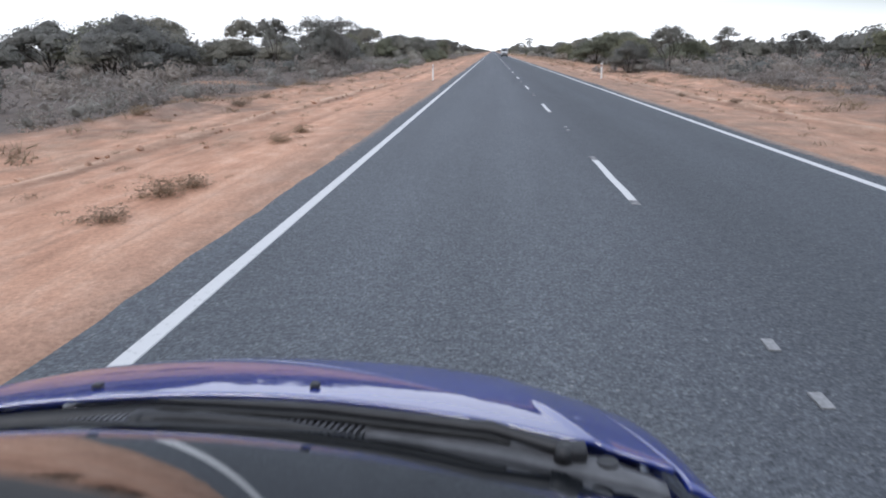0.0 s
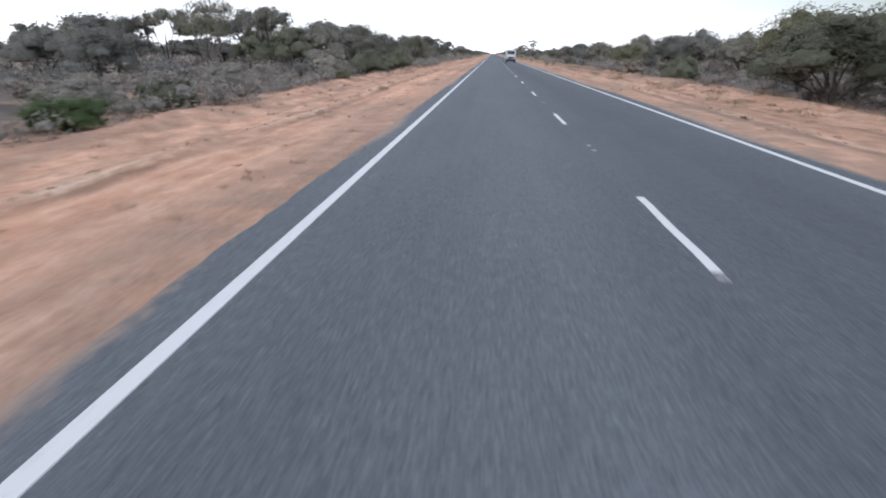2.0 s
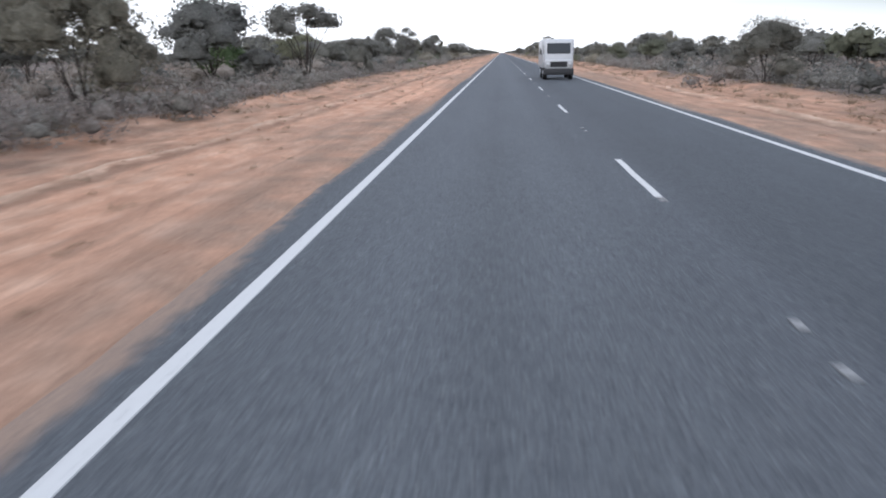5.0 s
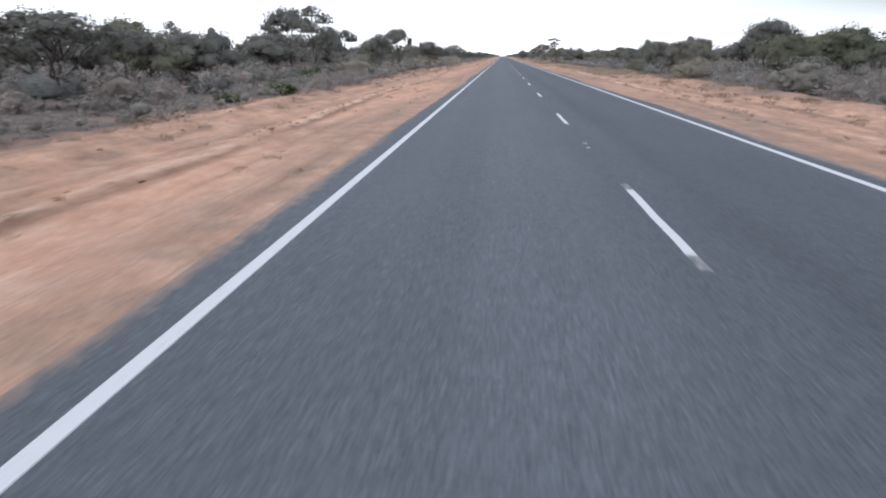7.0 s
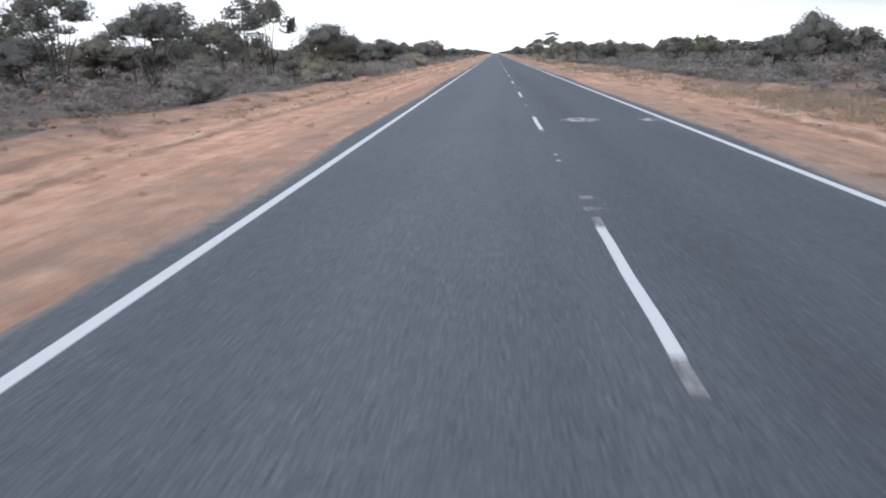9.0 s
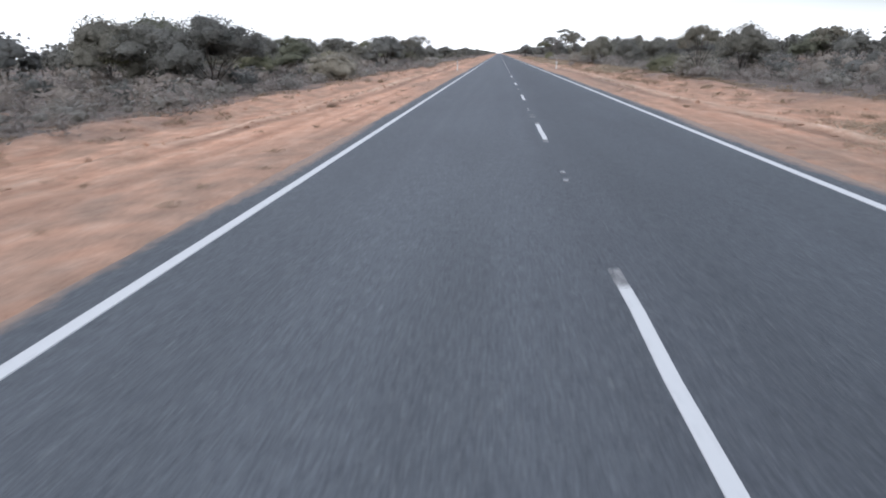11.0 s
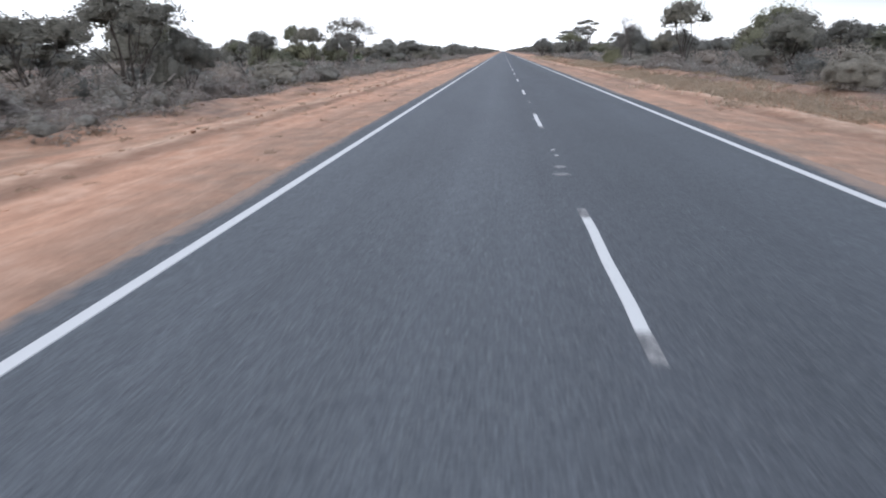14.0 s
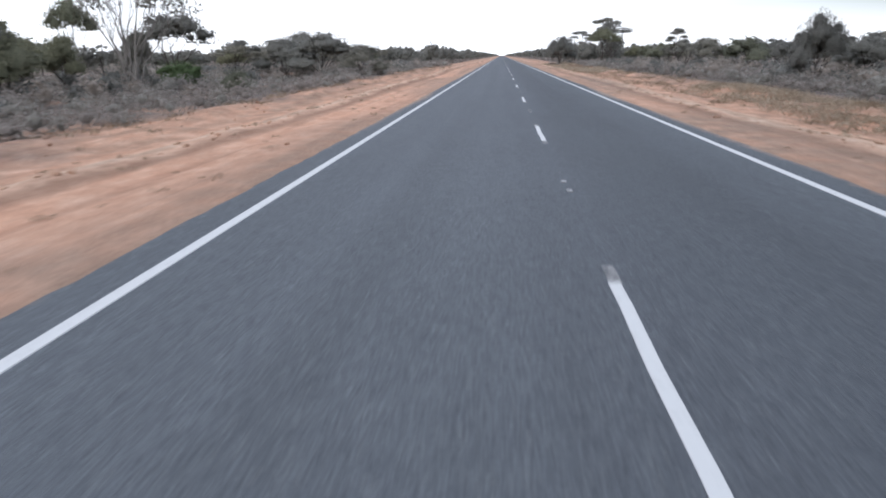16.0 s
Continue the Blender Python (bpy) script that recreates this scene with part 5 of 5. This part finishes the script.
def blue_car(at):
    car = thing("blue_car", "dark blue hatchback car with black cowl and wipers", "car", at)
    def bonnet(u, v):
        x = (u - 0.5) * 1.40
        y = rear_y(x) + (nose_y(x) - rear_y(x)) * v ** 1.3
        x *= bonnet_half(y) / 0.70
        return (x, y, top_z(x, y))
    grid("bonnet", bonnet, 170, 40, CAR_PAINT, car, "glossy dark blue bonnet")
    for side in (-1, 1):
        hem = Soup()
        ys = np.linspace(rear_y(0.70) + 0.01, 1.6, 24)
        tube(hem, [(side * (bonnet_half(y) - 0.001), y, top_z(bonnet_half(y), y) - 0.0035) for y in ys], [0.004] * 24, 8)
        hem.mesh("bonnet_hem", CAR_PAINT, car, "rolled edge of the bonnet", True)
    for side in (-1, 1):
        def wing(u, v, s=side):
            y = 1.02 + (1.70 - 1.02) * v
            edge = bonnet_half(y) + 0.009
            if u < 0.4:
                x = edge + (0.815 - edge) * u / 0.4
                return (s * min(x, 0.815), y, top_z(x, y) - 0.004)
            k = (u - 0.4) / 0.6
            zt = top_z(0.815, y) - 0.004
            zb = max(sill_z(y), 0.24)
            x = 0.815 + 0.045 * math.sin(min(k * 2.2, 1.57))
            return (s * x, y, zt + (min(zb, zt - 0.02) - zt) * k)
        grid("wing", wing, 30, 30, CAR_PAINT, car, "dark blue front wing", flip=side < 0)

        def flank(u, v, s=side):
            y = 1.02 - 2.95 * u
            zt = 0.93 + 0.02 * math.sin(u * 3.1)
            zb = sill_z(y)
            k = v
            pull = 1 - 0.16 * max(0.0, (u - 0.75) / 0.25) ** 2
            x = (0.79 + 0.055 * math.sin(min((1 - k) * 2.4, 1.6))) * pull
            return (s * x, y, zb + (zt - zb) * k)
        grid("body_side", flank, 60, 8, CAR_PAINT, car, "dark blue side panel", flip=side < 0)

        def side_glass(u, v, s=side):
            y0, y1 = 1.0 - 2.65 * u, 0.22 - 1.35 * u
            y = y0 + (y1 - y0) * v
            return (s * (0.785 - 0.20 * v ** 1.2), y, 0.945 + 0.385 * v)
        grid("side_window", side_glass, 14, 6, DARK_GLASS, car, "dark tinted side window", flip=side < 0)
        for x0, yy in ((0.74, 1.32), (0.74, -1.25)):
            wheel(car, side * x0, yy, 0.32, 0.19, -0.147)
        bm = bmesh.new()
        box(bm, (0.20, 0.10, 0.13), (side * 0.93, 0.72, 1.0), 0.03)
        part("door_mirror", bm, CAR_PAINT, car, "dark blue door mirror", True)
        bm = bmesh.new()
        box(bm, (0.02, 0.17, 0.03), (side * 0.85, -0.12, 0.84), 0.008)
        part("door_handle", bm, CAR_PAINT, car)
        bm = bmesh.new()
        box(bm, (0.32, 0.12, 0.13), (side * 0.50, 1.80, 0.64), 0.04, Matrix.Rotation(radians(-side * 24), 3, "Z"))
        part("headlamp", bm, LAMP_GLASS, car, "clear headlamp", True)
        bm = bmesh.new()
        box(bm, (0.14, 0.10, 0.26), (side * 0.60, -1.88, 0.82), 0.03)
        part("tail_lamp", bm, LAMP_RED, car, "red tail lamp", True)

    def bumper(u, v):
        x = (u - 0.5) * 1.62
        y = 2.06 - 0.62 * x * x + 0.05 * math.sin(v * 3.14)
        zt = top_z(min(max(x, -0.69), 0.69), nose_y(min(max(x, -0.69), 0.69))) - 0.02
        return (x, y - (0.05 if v > 0.95 else 0.0), 0.20 + (zt - 0.20) * v)
    grid("front_bumper", bumper, 30, 8, CAR_PAINT, car, "dark blue front bumper", flip=True)

    def tail(u, v):
        x = (u - 0.5) * 1.40
        return (x, -1.95 + 0.25 * x * x - 0.06 * math.sin(v * 3.1), 0.25 + 0.70 * v)
    grid("tailgate", tail, 16, 8, CAR_PAINT, car, "dark blue tailgate")

    def rear_glass(u, v):
        half = 0.68 - 0.12 * v
        x = (u * 2 - 1) * half
        return (x, -1.90 + 0.2 * x * x + 0.70 * v, 0.96 + 0.37 * v - 0.03 * x * x)
    grid("rear_window", rear_glass, 12, 6, DARK_GLASS, car, "dark tinted rear window")

    def roof(u, v):
        half = 0.60
        x = (u * 2 - 1) * half
        front = 0.40 - 0.60 * x * x
        return (x, front - (1.22 + front) * v, 1.365 - 0.10 * x * x + 0.035 * math.sin(v * 3.14))
    grid("roof", roof, 16, 14, CAR_PAINT, car, "dark blue roof", flip=True)

    def glass(u, v):
        half = 0.70 - 0.11 * v
        x = (u * 2 - 1) * half
        y0, z0 = 1.168 - 0.05 * x - 0.23 * x * x, 0.968 - 0.05 * x * x
        y1, z1 = 0.43 - 0.60 * x * x, 1.352 - 0.10 * x * x
        return (x, y0 + (y1 - y0) * v, z0 + (z1 - z0) * v + 0.006 * math.sin(v * 3.14))
    grid("windscreen", glass, 28, 18, DARK_GLASS, car, "dark reflecting windscreen", flip=False)

    def seal(u, v):
        x = (u * 2 - 1) * 0.60
        return (x, 0.462 - 0.66 * x * x - 0.09 * v, 1.358 - 0.10 * x * x + 0.014 * math.sin(v * 3.14))
    grid("windscreen_seal", seal, 20, 4, RUBBER, car, "black rubber seal", flip=True)

    def cowl(u, v):
        x = (u * 2 - 1) * 0.70
        y0, y1 = rear_y(x) - 0.004, 1.162 - 0.05 * x - 0.23 * x * x
        z0 = top_z(x, rear_y(x)) - 0.022
        return (x, y0 + (y1 - y0) * v, z0 - 0.022 * math.sin(v * 3.14) + (0.968 - 0.05 * x * x - z0) * v)
    grid("cowl_panel", cowl, 40, 6, BLACK_PLASTIC, car, "black plastic cowl panel", flip=True)

    def cover(u, v):
        x = 0.24 + 0.47 * u
        y0, y1 = rear_y(x) - 0.026, 1.163 - 0.05 * x - 0.23 * x * x
        z0 = top_z(x, rear_y(x)) - 0.014
        return (x, y0 + (y1 - y0) * v, z0 + 0.004 * math.sin(v * 3.14) + (0.978 - 0.05 * x * x - z0) * v)
    panel = grid("cowl_cover", cover, 24, 6, GREY_PLASTIC, car, "smooth grey plastic cowl cover", flip=True)
    bm = bmesh.new()
    cyl(bm, 0.017, 0.006, (0.628, 1.083, cover(0.826, 0.5)[2] + 0.002), "Z", 20)
    part("cover_plug", bm, BLACK_PLASTIC, panel, "round dark plug")
    bm = bmesh.new()
    for k in range(82):
        x = -0.66 + k * 0.0118
        y0, y1 = rear_y(x) - 0.030, 1.176 - 0.05 * x - 0.23 * x * x
        box(bm, (0.0055, max(0.012, y0 - y1), 0.016), (x, (y0 + y1) / 2, 0.972 - 0.10 * x * x - 0.02 * abs(x)), 0.0, Matrix.Rotation(radians(-18), 3, "Z"))
    part("cowl_grille", bm, GREY_PLASTIC, car, "grey slatted air grille")
    bm = bmesh.new()
    box(bm, (1.16, 0.055, 0.035), (0, 0.06, 1.447), 0.014)
    rack = part("roof_rack_bar", bm, BLACK_PLASTIC, car, "black roof rack bar", True)
    for x in (-0.52, 0.52):
        bm = bmesh.new()
        box(bm, (0.07, 0.08, 0.11), (x, 0.04, 1.385), 0.02)
        part("rack_foot", bm, BLACK_PLASTIC, rack, "", True)
    # wipers: a broad arm from its pivot, and the blade that it carries
    ARMS = (((0.565, 1.100, 0.985), (0.45, 1.142, 1.000), (0.16, 1.192, 1.004), (-0.14, 1.222, 0.996)),
            ((-0.16, 1.186, 0.974), (-0.05, 1.172, 0.985), (0.10, 1.152, 0.988), (0.22, 1.128, 0.984)))
    for line in ARMS:
        arm = Soup()
        rib = [np.array(a) + (np.array(b) - np.array(a)) * t for a, b in zip(line, line[1:]) for t in (0, 0.25, 0.5, 0.75)] + [np.array(line[3])]
        tube(arm, rib, [0.015, 0.014, 0.013, 0.0125, 0.014, 0.0125, 0.012, 0.011, 0.010, 0.009, 0.008, 0.006, 0.003], 8)
        w_arm = arm.mesh("wiper_arm", BLACK_PLASTIC, car, "black wiper arm", True)
        blade = Soup()
        tube(blade, [p - (0, 0.014, 0.012) for p in rib[3:]], [0.005, 0.007, 0.008, 0.008, 0.008, 0.008, 0.007, 0.007, 0.006, 0.004], 6)
        blade.mesh("wiper_blade", RUBBER, w_arm, "black rubber wiper blade", True)
        bm = bmesh.new()
        x, y, z = line[0]
        box(bm, (0.050, 0.040, 0.034), (x + 0.008, y, z - 0.004), 0.010, None)
        cyl(bm, 0.016, 0.030, (x - 0.004, y - 0.012, z), "Z", 18, 0.012)
        part("wiper_pivot", bm, BLACK_PLASTIC, w_arm, "", True)
    for x in (-0.287, 0.122):
        bm = bmesh.new()
        y = rear_y(x) + 0.066
        box(bm, (0.018, 0.020, 0.012), (x, y, top_z(x, y) + 0.006), 0.004)
        part("washer_jet", bm, BLACK_PLASTIC, car, "small black washer jet")
    return car


blue_car(pose(-2.128, 0.0, 0.139) @ Matrix.Diagonal((1.076, 0.92, 0.92, 1)))


# ---- the white motorhome in the other lane ----
VAN_WHITE = plain("white_enamel", (0.52, 0.52, 0.525), 0.3, vary=0.06, grain=4.0)
GREY_METAL = plain("grey_bumper_steel", (0.16, 0.16, 0.165), 0.45, 0.3)


DARK_STEEL = plain("black_bumper_steel", (0.035, 0.035, 0.037), 0.5, 0.2)


def motorhome(at):
    van = thing("motorhome", "white high-roofed motorhome with dark windscreen and black bumper", "motorhome", at)
    bm = bmesh.new()
    box(bm, (2.2, 4.1, 1.95), (0, 3.2, 1.72), 0.12)
    part("box_body", bm, VAN_WHITE, van, "white box body", True)
    bm = bmesh.new()
    made = box(bm, (1.96, 1.7, 1.55), (0, 0.95, 1.80), 0.14)
    for v in made:
        if v.co.y < 0.6:
            v.co.y += 0.28 * (v.co.z - 1.05)
    part("cab", bm, VAN_WHITE, van, "white cab with sloping front", True)
    bm = bmesh.new()
    made = box(bm, (1.84, 0.9, 0.62), (0, 0.35, 1.02), 0.12)
    part("bonnet", bm, VAN_WHITE, van, "short white bonnet", True)
    bm = bmesh.new()
    box(bm, (1.58, 0.03, 0.72), (0, 0.375, 2.06), 0.02, Matrix.Rotation(radians(-15.6), 3, "X"))
    part("windscreen", bm, DARK_GLASS, van, "dark sloping windscreen")
    bm = bmesh.new()
    box(bm, (1.15, 0.02, 0.36), (0, -0.102, 1.02), 0.004)
    for k in range(5):
        box(bm, (1.1, 0.03, 0.028), (0, -0.115, 0.88 + k * 0.07), 0.006)
    part("radiator_grille", bm, DARK_STEEL, van, "dark barred grille")
    bm = bmesh.new()
    box(bm, (2.02, 0.24, 0.40), (0, -0.12, 0.52), 0.05)
    part("bumper", bm, DARK_STEEL, van, "black steel bumper", True)
    for side in (-1, 1):
        bm = bmesh.new()
        cyl(bm, 0.11, 0.06, (side * 0.74, -0.11, 1.02), "Y", 18)
        part("headlamp", bm, LAMP_GLASS, van, "round headlamp", True)
        bm = bmesh.new()
        box(bm, (0.05, 0.10, 0.34), (side * 1.18, 0.45, 1.82), 0.02)
        box(bm, (0.22, 0.03, 0.03), (side * 1.06, 0.50, 1.75), 0.006)
        part("mirror", bm, BLACK_PLASTIC, van, "black side mirror")
        bm = bmesh.new()
        box(bm, (0.02, 1.1, 0.5), (side * 1.102, 3.2, 1.95), 0.006)
        part("side_window", bm, DARK_GLASS, van, "dark side window")
        bm = bmesh.new()
        box(bm, (0.02, 0.62, 0.5), (side * 0.982, 0.90, 2.0), 0.006)
        part("cab_window", bm, DARK_GLASS, van, "dark cab window")
        for y in (0.75, 4.0):
            wheel(van, side * 0.88, y, 0.40, 0.26)
    bm = bmesh.new()
    box(bm, (1.7, 4.6, 0.30), (0, 2.8, 0.66), 0.03)
    part("chassis", bm, GREY_METAL, van, "grey steel chassis")
    return van


motorhome(pose(1.68, 200.2, 0.0) @ Matrix.Scale(0.92, 4))
